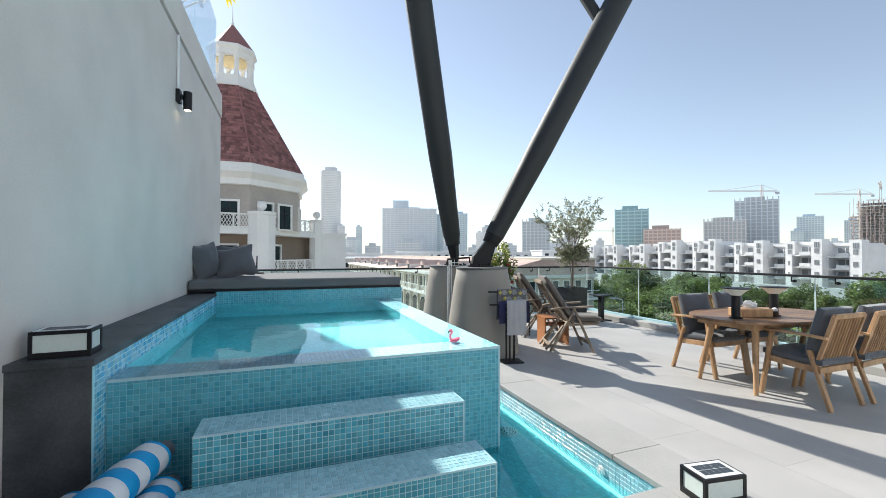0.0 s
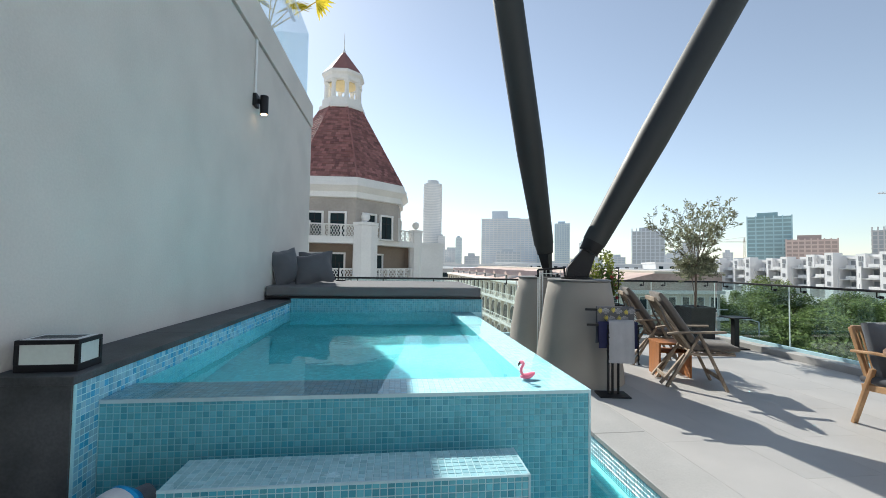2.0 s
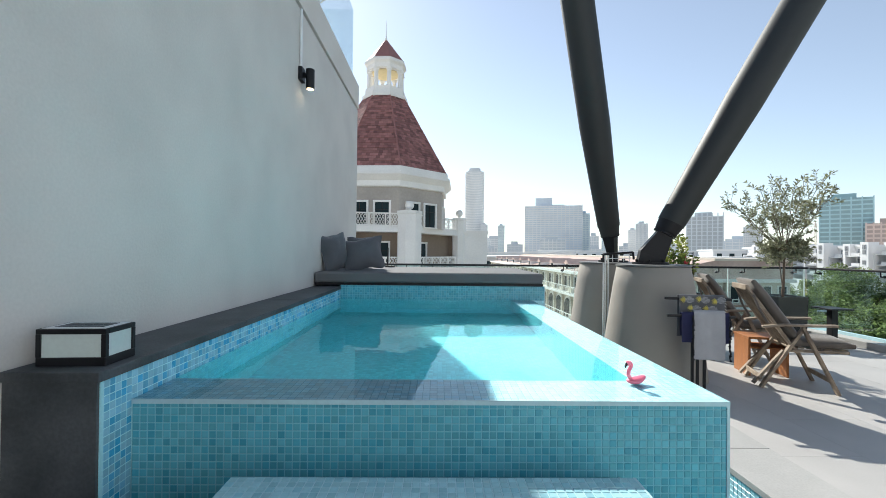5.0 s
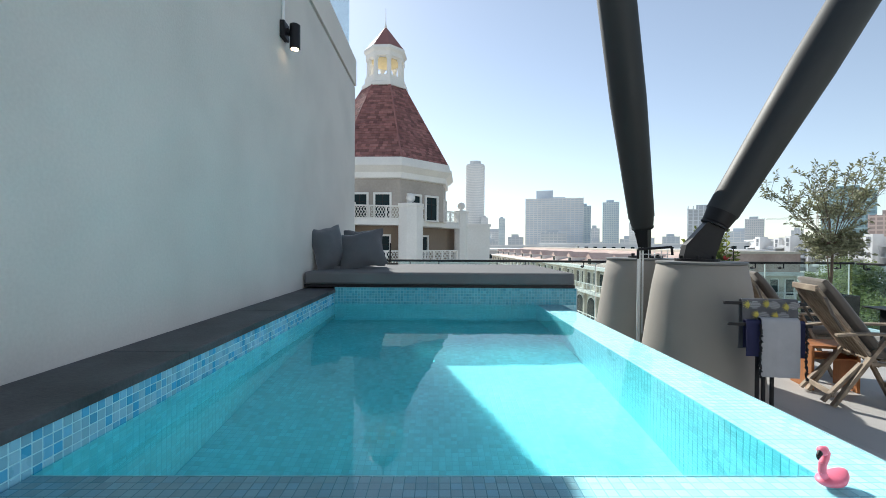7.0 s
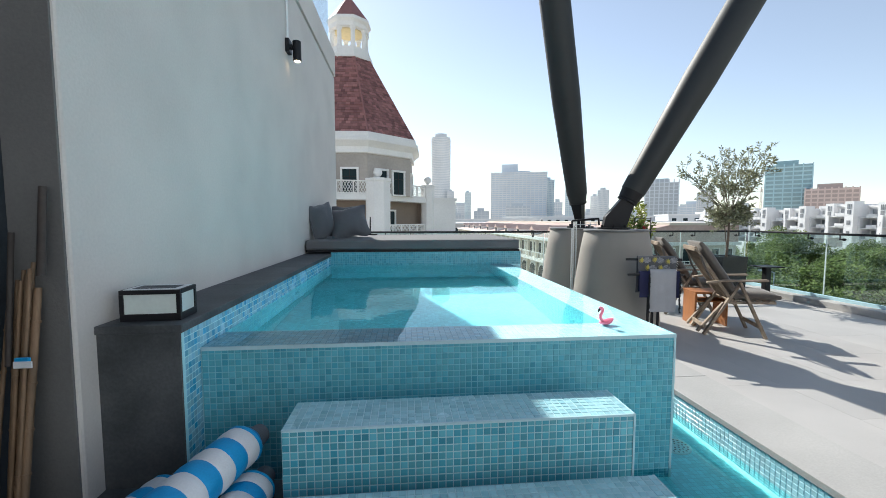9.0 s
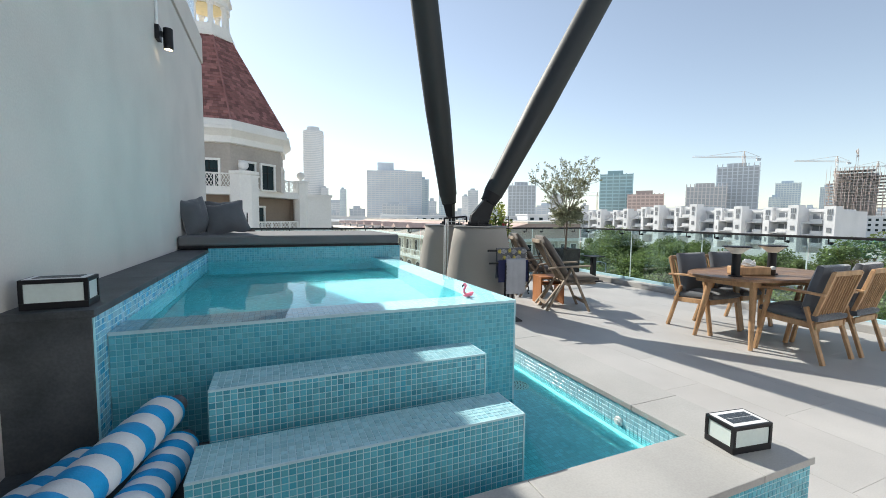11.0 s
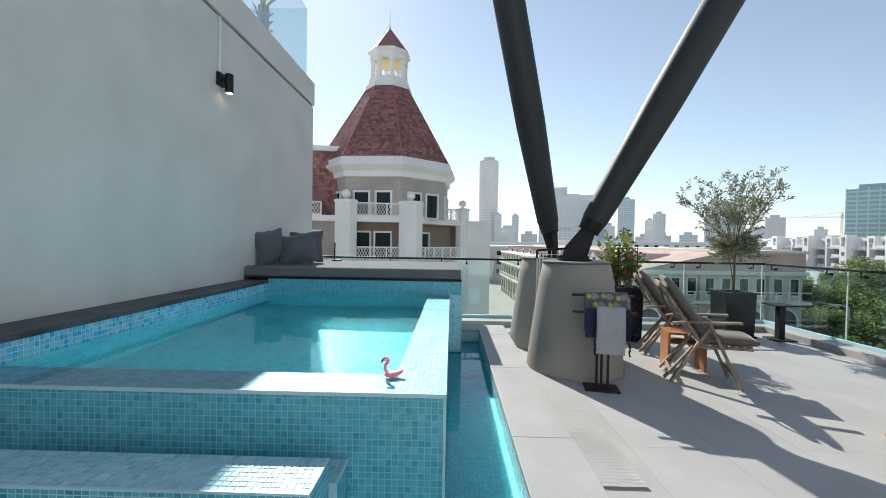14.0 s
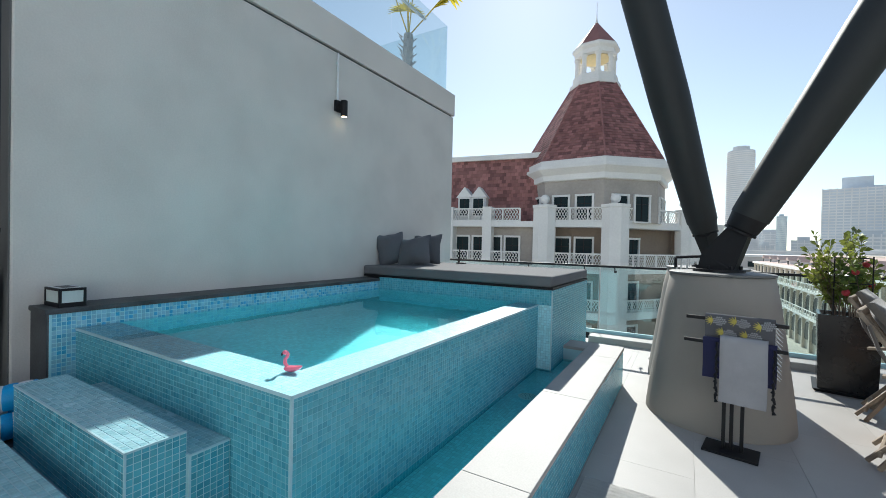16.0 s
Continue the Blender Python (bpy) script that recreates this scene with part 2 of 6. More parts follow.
def loft(rings, cap=True):
    bm = bmesh.new()
    vr = [[bm.verts.new(p) for p in r] for r in rings]
    n = len(vr[0])
    for a, b in zip(vr, vr[1:]):
        for i in range(n):
            bm.faces.new((a[i], a[(i + 1) % n], b[(i + 1) % n], b[i]))
    if cap:
        bm.faces.new(vr[0][::-1]); bm.faces.new(vr[-1])
    return bm


def finish(name, bm, mat, smooth=False):
    bmesh.ops.recalc_face_normals(bm, faces=bm.faces)
    me = bpy.data.meshes.new(name)
    bm.to_mesh(me); bm.free()
    if smooth:
        for p in me.polygons:
            p.use_smooth = True
    me.materials.append(mat)
    return me


def smooth_edges(ob, angle=40):
    me = ob.data
    for p in me.polygons:
        p.use_smooth = True
    b = bmesh.new(); b.from_mesh(me)
    for e in b.edges:
        if len(e.link_faces) == 2 and e.calc_face_angle(0) > radians(angle):
            e.smooth = False
    b.to_mesh(me); b.free()
    return ob


def part(name, bm, mat, parent=None, label="", smooth=False):
    ob = new(name, finish(name, bm, mat))
    if smooth:
        smooth_edges(ob)
    ob.parent = parent
    if label:
        ob["label"] = label
    return ob


def thing(name, label, category, group="", at=None):
    ob = new(name)
    ob.empty_display_size = 0.1
    if at is not None:
        ob.matrix_world = at
    return tagged(ob, label, category, group)


def setting(name, bm, mat, label, category, smooth=False, parent=None):
    ob = part(name, bm, mat, parent, smooth=smooth)
    return tagged(ob, label, category, kind="structure")


def tile_mesh(name, origin, u, v, nu, nv, size, gap, proud, mat, skip=None):
    """A field of small tiles as one mesh: nu by nv, each its own island."""
    o, u, v = np.array(origin, float), np.array(u, float), np.array(v, float)
    nrm = np.cross(u, v)
    i, j = np.meshgrid(np.arange(nu), np.arange(nv), indexing="ij")
    i, j = i.ravel(), j.ravel()
    if skip is not None:
        keep = np.array([not skip(a, b) for a, b in zip(i, j)]); i, j = i[keep], j[keep]
    rng = np.random.RandomState(len(i) + nu)
    k = len(i)
    su = size if np.ndim(size) else (size, size)
    p = o + (i * su[0])[:, None] * u + (j * su[1])[:, None] * v
    a, e = gap / 2, 0.0012
    h = proud * (0.75 + 0.5 * rng.rand(k))
    def corner(du, dv, out):
        return p + np.outer(np.full(k, du), u) + np.outer(np.full(k, dv), v) + np.outer(h * out, nrm)
    w, t = su
    vs = np.stack([corner(a, a, 0), corner(w - a, a, 0), corner(w - a, t - a, 0), corner(a, t - a, 0),
                   corner(a + e, a + e, 1), corner(w - a - e, a + e, 1), corner(w - a - e, t - a - e, 1), corner(a + e, t - a - e, 1)], 1).reshape(-1, 3)
    f = np.array([[4, 5, 6, 7], [0, 1, 5, 4], [1, 2, 6, 5], [2, 3, 7, 6], [3, 0, 4, 7]])
    faces = (f[None] + (np.arange(k) * 8)[:, None, None]).reshape(-1, 4)
    me = bpy.data.meshes.new(name)
    me.from_pydata(vs.tolist(), [], faces.tolist())
    me.materials.append(mat)
    return me


def tiled(parent, origin, u, v, lu, lv, size=0.0245, mat=None, gap=0.0032):
    """Mosaic over a rectangle, whole tiles fitted to its sides."""
    nu, nv = max(1, round(lu / size)), max(1, round(lv / size))
    fine = mat in (MOSAICI, MOSAICR)
    ob = new("mosaic_tiles", tile_mesh("mosaic_tiles", origin, u, v, nu, nv, (lu / nu, lv / nv), 0.0018 if fine else gap, 0.0005 if fine else 0.0016, mat or MOSAIC))
    ob.parent = parent
    ob["kind"] = "stuff"
    return ob

# ---- the terrace: large structure ----
WALL_X, WALL_TOP, WALL_END = -1.0, 3.52, 7.25
LEDGE_Z, RIM_Z, COPE_Z = 0.972, 0.845, 0.385
POOL_L, POOL_R, POOL_F, POOL_B = -0.72, 1.222, 2.252, 5.32
COPE_X0, COPE_X1, COPE_Y0, COPE_Y1 = 1.582, 1.89, 1.10, 1.392

wall_left = setting("wall_left", boxed(-1.4, 2.03, -0.3, WALL_X, WALL_END, WALL_TOP, 0.012), RENDER, "tall light grey rendered wall beside the pool", "wall")
# thin sheet on the wall's end: its shade is put into the colour
setting("wall_end", boxed(-1.168, 2.022, -0.3, WALL_X - 0.008, 2.031, 3.5, 0.002), WALLEND, "end face of the rendered wall, its shade painted dark grey", "wall")
setting("wall_parapet", boxed(-1.4, 1.9, WALL_TOP + 0.025, WALL_X + 0.012, WALL_END + 0.02, 3.9, 0.006), PARAPET, "pale rendered parapet band above a shadow joint", "parapet")
setting("wall_joint", boxed(-1.36, 2.05, WALL_TOP, WALL_X - 0.025, WALL_END - 0.03, WALL_TOP + 0.025), SLATE, "dark recessed joint under the parapet", "joint")
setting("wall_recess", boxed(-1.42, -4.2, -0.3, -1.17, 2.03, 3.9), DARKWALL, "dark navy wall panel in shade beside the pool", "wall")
# unseen wall, kept near and white to bounce sun onto shaded fronts
setting("wall_back", boxed(-1.42, -2.7, -0.3, 7.0, -2.5, 4.4), BOUNCEW, "plain unseen house wall closing the terrace, added to bounce light", "wall")
setting("upper_floor", boxed(-9.0, -4.2, 3.4, -1.4, WALL_END, 3.62), PARAPET, "upper roof terrace slab", "floor")

# terrace slab and its tiles
floor = setting("floor", boxed(-1.3, -4.2, -0.3, 6.45, 7.6, -0.004), JOINT, "pale grey porcelain paved roof terrace", "floor")
setting("slab_edge", boxed(-1.4, 7.6, -3.6, 6.9, 8.05, -0.05), WHITEW, "rendered edge of the roof terrace", "wall")
setting("kerb_back", boxed(1.2, 7.58, -0.1, 6.8, 8.02, 0.09, 0.01), COPING, "low stone kerb under the glass balustrade", "kerb")
setting("kerb_side", boxed(6.42, -4.2, -0.1, 6.82, 7.58, 0.10, 0.01), COPING, "low stone kerb under the glass balustrade", "kerb")

# ---- pool ----
pool = thing("pool", "raised overflow pool clad in blue-green mosaic", "pool")
tagged(pool, kind="structure")
FLOOR_Z, RIM_W = 0.22, 0.215
part("pool_shell_front", boxed(POOL_L, POOL_F, -0.05, POOL_R, POOL_F + RIM_W, RIM_Z - 0.004), GROUTP, pool)
part("pool_shell_side", boxed(POOL_R - RIM_W, POOL_F + RIM_W, -0.05, POOL_R, POOL_B - 0.25, RIM_Z - 0.004), GROUTP, pool)
part("pool_bottom", boxed(POOL_L, POOL_F + RIM_W, -0.05, POOL_R - RIM_W, POOL_B - 0.25, FLOOR_Z), GROUTI, pool)
part("pool_bench_wall", boxed(POOL_L, POOL_B - 0.25, -0.05, 1.355, 6.62, 0.985), GROUTP, pool)
X, Y, Z, NX, NY = (1, 0, 0), (0, 1, 0), (0, 0, 1), (-1, 0, 0), (0, -1, 0)
tiled(pool, (POOL_L, POOL_F, 0.1), X, Z, POOL_R - POOL_L, RIM_Z - 0.1)
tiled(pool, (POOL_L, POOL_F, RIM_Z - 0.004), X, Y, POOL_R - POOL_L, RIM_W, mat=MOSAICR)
tiled(pool, (POOL_R, POOL_F, 0.0), Y, Z, POOL_B - 0.25 - POOL_F, RIM_Z)
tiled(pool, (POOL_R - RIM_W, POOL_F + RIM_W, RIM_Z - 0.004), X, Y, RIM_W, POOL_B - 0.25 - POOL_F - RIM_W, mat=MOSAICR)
tiled(pool, (POOL_R - RIM_W, POOL_F + RIM_W, FLOOR_Z), Z, Y, RIM_Z - FLOOR_Z, POOL_B - 0.25 - POOL_F - RIM_W, mat=MOSAICI)
tiled(pool, (POOL_L, POOL_F + RIM_W, FLOOR_Z), X, Y, POOL_R - RIM_W - POOL_L, POOL_B - 0.25 - POOL_F - RIM_W, mat=MOSAICI)
tiled(pool, (POOL_L, POOL_F + RIM_W, FLOOR_Z), X, Z, POOL_R - RIM_W - POOL_L, RIM_Z - FLOOR_Z, mat=MOSAICI)
tiled(pool, (POOL_L, POOL_B - 0.25, FLOOR_Z), X, Z, 1.355 - POOL_L, RIM_Z - FLOOR_Z, mat=MOSAICI)
tiled(pool, (POOL_L, POOL_B - 0.25, RIM_Z), X, Z, 1.355 - POOL_L, 0.985 - RIM_Z)
tiled(pool, (1.355, POOL_B - 0.25, 0.0), Y, Z, 6.62 - POOL_B + 0.25, 0.985)
part("edge_trim", boxed(POOL_R - 0.006, POOL_F - 0.004, 0.0, POOL_R + 0.004, POOL_F + 0.006, RIM_Z), TILETRIM, pool, "pale corner trim")
part("edge_trim", boxed(1.349, POOL_B - 0.254, 0.0, 1.359, POOL_B - 0.244, 0.985), TILETRIM, pool)

# the water stands a few millimetres over the rim
def sheet(x0, y0, x1, y1, z):
    bm = bmesh.new()
    bm.faces.new([bm.verts.new(p) for p in ((x0, y0, z), (x1, y0, z), (x1, y1, z), (x0, y1, z))])
    return bm


XI, YI, YB, WZ = POOL_R - RIM_W, POOL_F + RIM_W, POOL_B - 0.25, RIM_Z + 0.003
for w in (setting("water_pool", sheet(POOL_L, YI, XI, YB, WZ), WATER, "clear still turquoise pool water level with the rim", "water"),
          setting("water_film_front", sheet(POOL_L, POOL_F, POOL_R, YI, WZ), FILM, "thin film of water over the front rim", "water"),
          setting("water_film_side", sheet(XI, YI, POOL_R, YB, WZ), FILM, "thin film of water over the side rim", "water")):
    w.visible_shadow = False
part("edge_trim", boxed(POOL_L, POOL_F - 0.005, RIM_Z - 0.012, POOL_R + 0.004, POOL_F, RIM_Z + 0.003), TILETRIM, pool)
part("edge_trim", boxed(POOL_R, POOL_F, RIM_Z - 0.012, POOL_R + 0.005, POOL_B - 0.25, RIM_Z + 0.003), TILETRIM, pool)

# dark stone ledge along the wall
ledge = setting("pool_ledge", boxed(WALL_X, 2.12, 0.30, POOL_L - 0.007, 6.62, LEDGE_Z - 0.03), SLATE, "dark slate ledge running along the pool", "ledge")
for y0, y1 in ((2.11, 3.02), (3.022, 3.92), (3.922, 4.82), (4.822, 5.30)):
    part("ledge_slab", boxed(WALL_X, y0, LEDGE_Z - 0.03, POOL_L + 0.006, y1, LEDGE_Z, 0.003), SLATE, ledge)
part("tile_bed", boxed(POOL_L - 0.007, 2.13, 0.0, POOL_L - 0.003, POOL_B, LEDGE_Z - 0.03), GROUTI, ledge)
tiled(ledge, (POOL_L - 0.003, 2.14, 0.36), Y, Z, POOL_F - 2.14, LEDGE_Z - 0.03 - 0.36, mat=MOSAICB)
tiled(ledge, (POOL_L - 0.003, POOL_F, FLOOR_Z), Y, Z, POOL_B - 0.25 - POOL_F, RIM_Z - 0.01 - FLOOR_Z, mat=MOSAICI)
tiled(ledge, (POOL_L - 0.003, POOL_F, RIM_Z - 0.01), Y, Z, POOL_B - 0.25 - POOL_F, LEDGE_Z - 0.02 - RIM_Z, mat=MOSAICB)

# overflow basin, its coping and water
BASIN_Z = 0.165
basin = setting("basin", boxed(-0.35, COPE_Y1, -0.06, COPE_X0, POOL_F, BASIN_Z), GROUT, "shallow mosaic overflow basin around the pool", "basin")
part("basin_floor_side", boxed(POOL_R, POOL_F, -0.06, COPE_X0, 5.81, BASIN_Z), GROUT, basin)
tiled(basin, (-0.35, COPE_Y1, BASIN_Z), X, Y, COPE_X0 + 0.35, POOL_F - COPE_Y1, mat=MOSAICI)
tiled(basin, (POOL_R, POOL_F, BASIN_Z), X, Y, COPE_X0 - POOL_R, 5.81 - POOL_F, mat=MOSAICI)
cope = setting("coping", boxed(COPE_X0, COPE_Y0, -0.05, COPE_X1, 5.81, COPE_Z - 0.03), GROUT, "raised stone coping round the overflow basin", "coping")
part("coping_front_wall", boxed(-1.17, COPE_Y0, -0.05, COPE_X0, COPE_Y1, COPE_Z - 0.03), GROUT, cope)
part("coping_end_wall", boxed(1.355, 5.53, -0.05, COPE_X0, 5.81, COPE_Z - 0.03), GROUT, cope)
part("coping_left_block", boxed(-1.17, COPE_Y1, -0.05, -0.35, 2.12, COPE_Z - 0.005), SLATE, cope, "dark stone standing beside the steps")
tiled(cope, (COPE_X0, COPE_Y1, BASIN_Z), Z, Y, COPE_Z - 0.03 - BASIN_Z, 5.53 - COPE_Y1, mat=MOSAICC)
tiled(cope, (COPE_X1, COPE_Y0, 0.0), Y, Z, 5.81 - COPE_Y0, COPE_Z - 0.03)
tiled(cope, (-1.17, COPE_Y0, 0.0), X, Z, COPE_X1 + 1.17, COPE_Z - 0.03)
for y0, y1 in ((COPE_Y0 - 0.012, 1.7), (1.702, 2.9), (2.902, 4.1), (4.102, 5.3), (5.302, 5.82)):
    part("coping_slab", boxed(COPE_X0 - 0.008, y0, COPE_Z - 0.03, COPE_X1 + 0.008, y1, COPE_Z, 0.003), COPING, cope)
for x0, x1 in ((-1.16, -0.46), (-0.458, 0.74), (0.742, COPE_X0 - 0.01)):
    part("coping_slab", boxed(x0, COPE_Y0 - 0.012, COPE_Z - 0.03, x1, COPE_Y1 + 0.008, COPE_Z, 0.003), COPING, cope)
part("coping_slab", boxed(1.357, 5.522, COPE_Z - 0.03, COPE_X0 - 0.01, 5.82, COPE_Z, 0.003), COPING, cope)
bm = bmesh.new()
box(bm, -0.348, COPE_Y1 + 0.002, 0.2, COPE_X0 - 0.003, POOL_F - 0.004, 0.246)
bmesh.ops.delete(bm, geom=[f for f in bm.faces if f.calc_center_median().z < 0.2459], context="FACES")
w2 = setting("water_basin", bm, BASINW, "shallow clear water in the overflow basin", "water"); w2.visible_shadow = False
bm = boxed(POOL_R + 0.003, POOL_F - 0.004, 0.2, COPE_X0 - 0.003, 5.525, 0.246)
bmesh.ops.delete(bm, geom=[f for f in bm.faces if f.calc_center_median().z < 0.2459], context="FACES")
w3 = setting("water_channel", bm, BASINW, "shallow clear water in the overflow channel", "water"); w3.visible_shadow = False

# the water's faces all look up
for w in [ob for ob in bpy.data.objects if ob.name.startswith("water_")]:
    if w.data.polygons[0].normal.z < 0:
        w.data.flip_normals()

# the two free-standing steps
def step(name, x0, y0, x1, y1, z, label):
    s = thing(name, label, "step", "pool steps")
    tagged(s, kind="structure")
    part("block", boxed(x0, y0, 0.0, x1, y1, z - 0.002), GROUT, s)
    # paler tiles on top: the sky's light there is put into the colour
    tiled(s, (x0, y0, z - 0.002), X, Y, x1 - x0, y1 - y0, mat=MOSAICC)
    tiled(s, (x1, y0, 0.0), Y, Z, y1 - y0, z)
    tiled(s, (x0, y1, 0.0), (0, 0, 1), (0, -1, 0), z, y1 - y0)
    part("edge_trim", boxed(x0, y0 - 0.004, z - 0.008, x1 + 0.004, y0 + 0.003, z), TILETRIM, s)
    part("edge_trim", boxed(x1 - 0.003, y0, z - 0.008, x1 + 0.004, y1, z), TILETRIM, s)
    part("edge_trim", boxed(x1 - 0.003, y0 - 0.004, 0.0, x1 + 0.004, y0 + 0.003, z - 0.008), TILETRIM, s)
    return s


upper_step = step("pool_step", -0.323, 1.898, 0.835, 2.094, 0.684, "upper pool step in turquoise glass mosaic")
lower_step = step("pool_step", -0.35, 1.582, 0.846, 1.80, 0.531, "lower pool step in turquoise glass mosaic")
tiled(lower_step, (-0.35, 1.582, 0.0), X, Z, 1.196, 0.531)
under_step = step("pool_step", -0.323, 2.094, 0.86, 2.248, 0.60, "low mosaic block behind the upper pool step")
part("step_bridge", boxed(-0.33, 1.80, 0.0, 0.83, 1.896, 0.38), GROUT, lower_step)

# bench pad and pillows
pad = thing("sun_pad", "dark grey bench cushion with a pale sunlit top", "cushion")
part("pad_body", boxed(-0.99, 5.085, 1.012, 1.345, 6.66, 1.117, 0.02), SUNPAD, pad)
part("pad_base", boxed(-0.99, 5.10, 0.986, 1.35, 6.66, 1.011), BLACK, pad, "thin dark board")


def pillow(w, h, d, bend=0.0):
    bm = bmesh.new()
    n = 14
    g = [[None] * (n + 1) for _ in range(n + 1)]
    g2 = [[None] * (n + 1) for _ in range(n + 1)]
    for i in range(n + 1):
        for j in range(n + 1):
            u, v = 2 * i / n - 1, 2 * j / n - 1
            k = (max(0, 1 - u ** 2) * max(0, 1 - v ** 2)) ** 0.62
            wob = 0.02 * noise.noise(Vector((u * 2.2, v * 2.2, w * 9)))
            x = u * w / 2 * (1 - 0.085 * (1 - v * v) ** 2 * abs(u)) + 0.012 * noise.noise(Vector((v * 2, u, w * 5)))
            z = v * h / 2 * (1 - 0.085 * (1 - u * u) ** 2 * abs(v)) + 0.012 * noise.noise(Vector((u * 2, v, w * 7)))
            g[i][j] = bm.verts.new((x, d / 2 * k + wob * k, z))
            g2[i][j] = g[i][j] if i in (0, n) or j in (0, n) else bm.verts.new((x, -d / 2 * k + wob * k, z))
    for i in range(n):
        for j in range(n):
            bm.faces.new((g[i][j], g[i][j + 1], g[i + 1][j + 1], g[i + 1][j]))
            bm.faces.new((g2[i][j], g2[i + 1][j], g2[i + 1][j + 1], g2[i][j + 1]))
    return bm


def put_pillow(x, y, z, rx, ry, rz, w, h, label):
    ob = part("pillow", pillow(w, h, 0.20), CUSHION, smooth=True)
    ob.matrix_world = pose(x, y, z, rx, ry, rz)
    return tagged(ob, label, "pillow", "pillows on the bench")


put_pillow(-0.885, 5.50, 1.315, -12, -9, 58, 0.40, 0.42, "charcoal square pillow leaning on the wall")
put_pillow(-0.60, 5.60, 1.30, -26, -10, 14, 0.46, 0.40, "charcoal square pillow leaning on another")
put_pillow(-0.63, 5.96, 1.315, -16, -4, 8, 0.42, 0.42, "charcoal square pillow at the back of the bench")
stand = thing("table_stand", "small black metal stand on the bench", "stand", at=pose(-0.42, 6.50, 1.115))
part("stem", rod(bmesh.new(), (0, 0, 0.0), (0.005, 0, 0.26), 0.011, 0.008, 10), BLACK, stand)
part("foot", boxed(-0.03, -0.04, 0, 0.10, 0.04, 0.022, 0.006), BLACK, stand)

# ---- steel V column on rendered pedestals ----
def pedestal(cx, cy, label):
    p = thing("column_pedestal", label, "pedestal", "column pedestals")
    part("cone", lathe(bmesh.new(), [(0.535, 0.0), (0.532, 0.04), (0.515, 0.2), (0.46, 0.62), (0.41, 0.98), (0.372, 1.185), (0.36, 1.195)], 48, (cx, cy)), CONE, p, smooth=True)
    part("cap", lathe(bmesh.new(), [(0.372, 1.19), (0.382, 1.196), (0.382, 1.212), (0.37, 1.216), (0.0, 1.216)][:-1], 48, (cx, cy)), CONECAP, p, "dark metal cap", smooth=True)
    return p


pedestal(2.67, 5.46, "tapered greige rendered pedestal carrying a steel strut")
pedestal(2.61, 6.50, "tapered greige rendered pedestal behind the other")


def strut(foot, way, radius, waist, label, collar, foot_d):
    s = thing("steel_strut", label, "column", "struts of the V column")
    f, w = Vector(foot), Vector(way).normalized()
    side = w.cross(Vector((0, 0, 1))).normalized()
    bm = rod(bmesh.new(), f + w * 0.44, f + w * waist, radius * 0.76, radius, 32, False)
    rod(bm, f + w * waist, f + w * 4.6, radius, radius * 1.03, 32, False)
    rod(bm, f + w * 4.6, f + w * 12, radius * 1.03, radius * 0.9, 32)
    part("tube", bm, STEEL, s, smooth=True)
    part("collar", rod(rod(bmesh.new(), f + w * 0.30, f + w * 0.33, radius * 0.54, radius * 0.64, 32), f + w * 0.33, f + w * 0.46, radius * 0.64, radius * 0.74, 32), collar, s, "steel collar sleeve", smooth=True)
    part("lip", rod(bmesh.new(), f + w * 0.30, f + w * 0.318, radius * 0.65, None, 32), BLACK, s, smooth=True)
    foot_w = Vector((f.x, f.y, 1.225))
    foot_w_half = 0.085 if foot_d > 0.1 else 0.05
    out = side.cross(w).normalized()
    def quad(c, a, d):
        return [c + side * i * a + out * j * d for i, j in ((-1, -1), (1, -1), (1, 1), (-1, 1))]
    low = [p - Vector((0, 0, p.z - 1.22)) for p in quad(foot_w, foot_w_half, foot_d)]
    bm = loft([low, quad(f + w * 0.02, foot_w_half * 0.94, foot_d * 0.85), quad(f + w * 0.32, radius * 0.42, radius * 0.42)])
    part("foot", bm, BLACK, s, "black welded steel foot")
    part("base_plate", rod(bmesh.new(), Vector((f.x, f.y, 1.2175)), Vector((f.x, f.y, 1.24)), 0.19, None, 24), BLACK, s)
    for k in range(6):
        a = k * math.pi / 3
        c = Vector((f.x + 0.155 * math.cos(a), f.y + 0.155 * math.sin(a), 1.24))
        part("bolt", rod(bmesh.new(), c, c + Vector((0, 0, 0.03)), 0.014, None, 6), BLACK, s)
    return s


strut((2.66, 5.49, 1.29), (0.45, -0.135, 0.885), 0.185, 1.9, "thick dark grey steel strut leaning outwards", BLACK, 0.16)
strut((2.66, 6.47, 1.29), (-0.245, -0.25, 0.93), 0.185, 1.75, "thick dark grey steel strut leaning over the pool", STEEL, 0.07)

brace = thing("steel_brace", "slim dark grey steel brace joining the leaning strut", "column")
part("tube", rod(bmesh.new(), (4.47, 5.0, 4.93), (3.95, 5.6, 6.5), 0.085, None, 24), STEEL, brace, smooth=True)

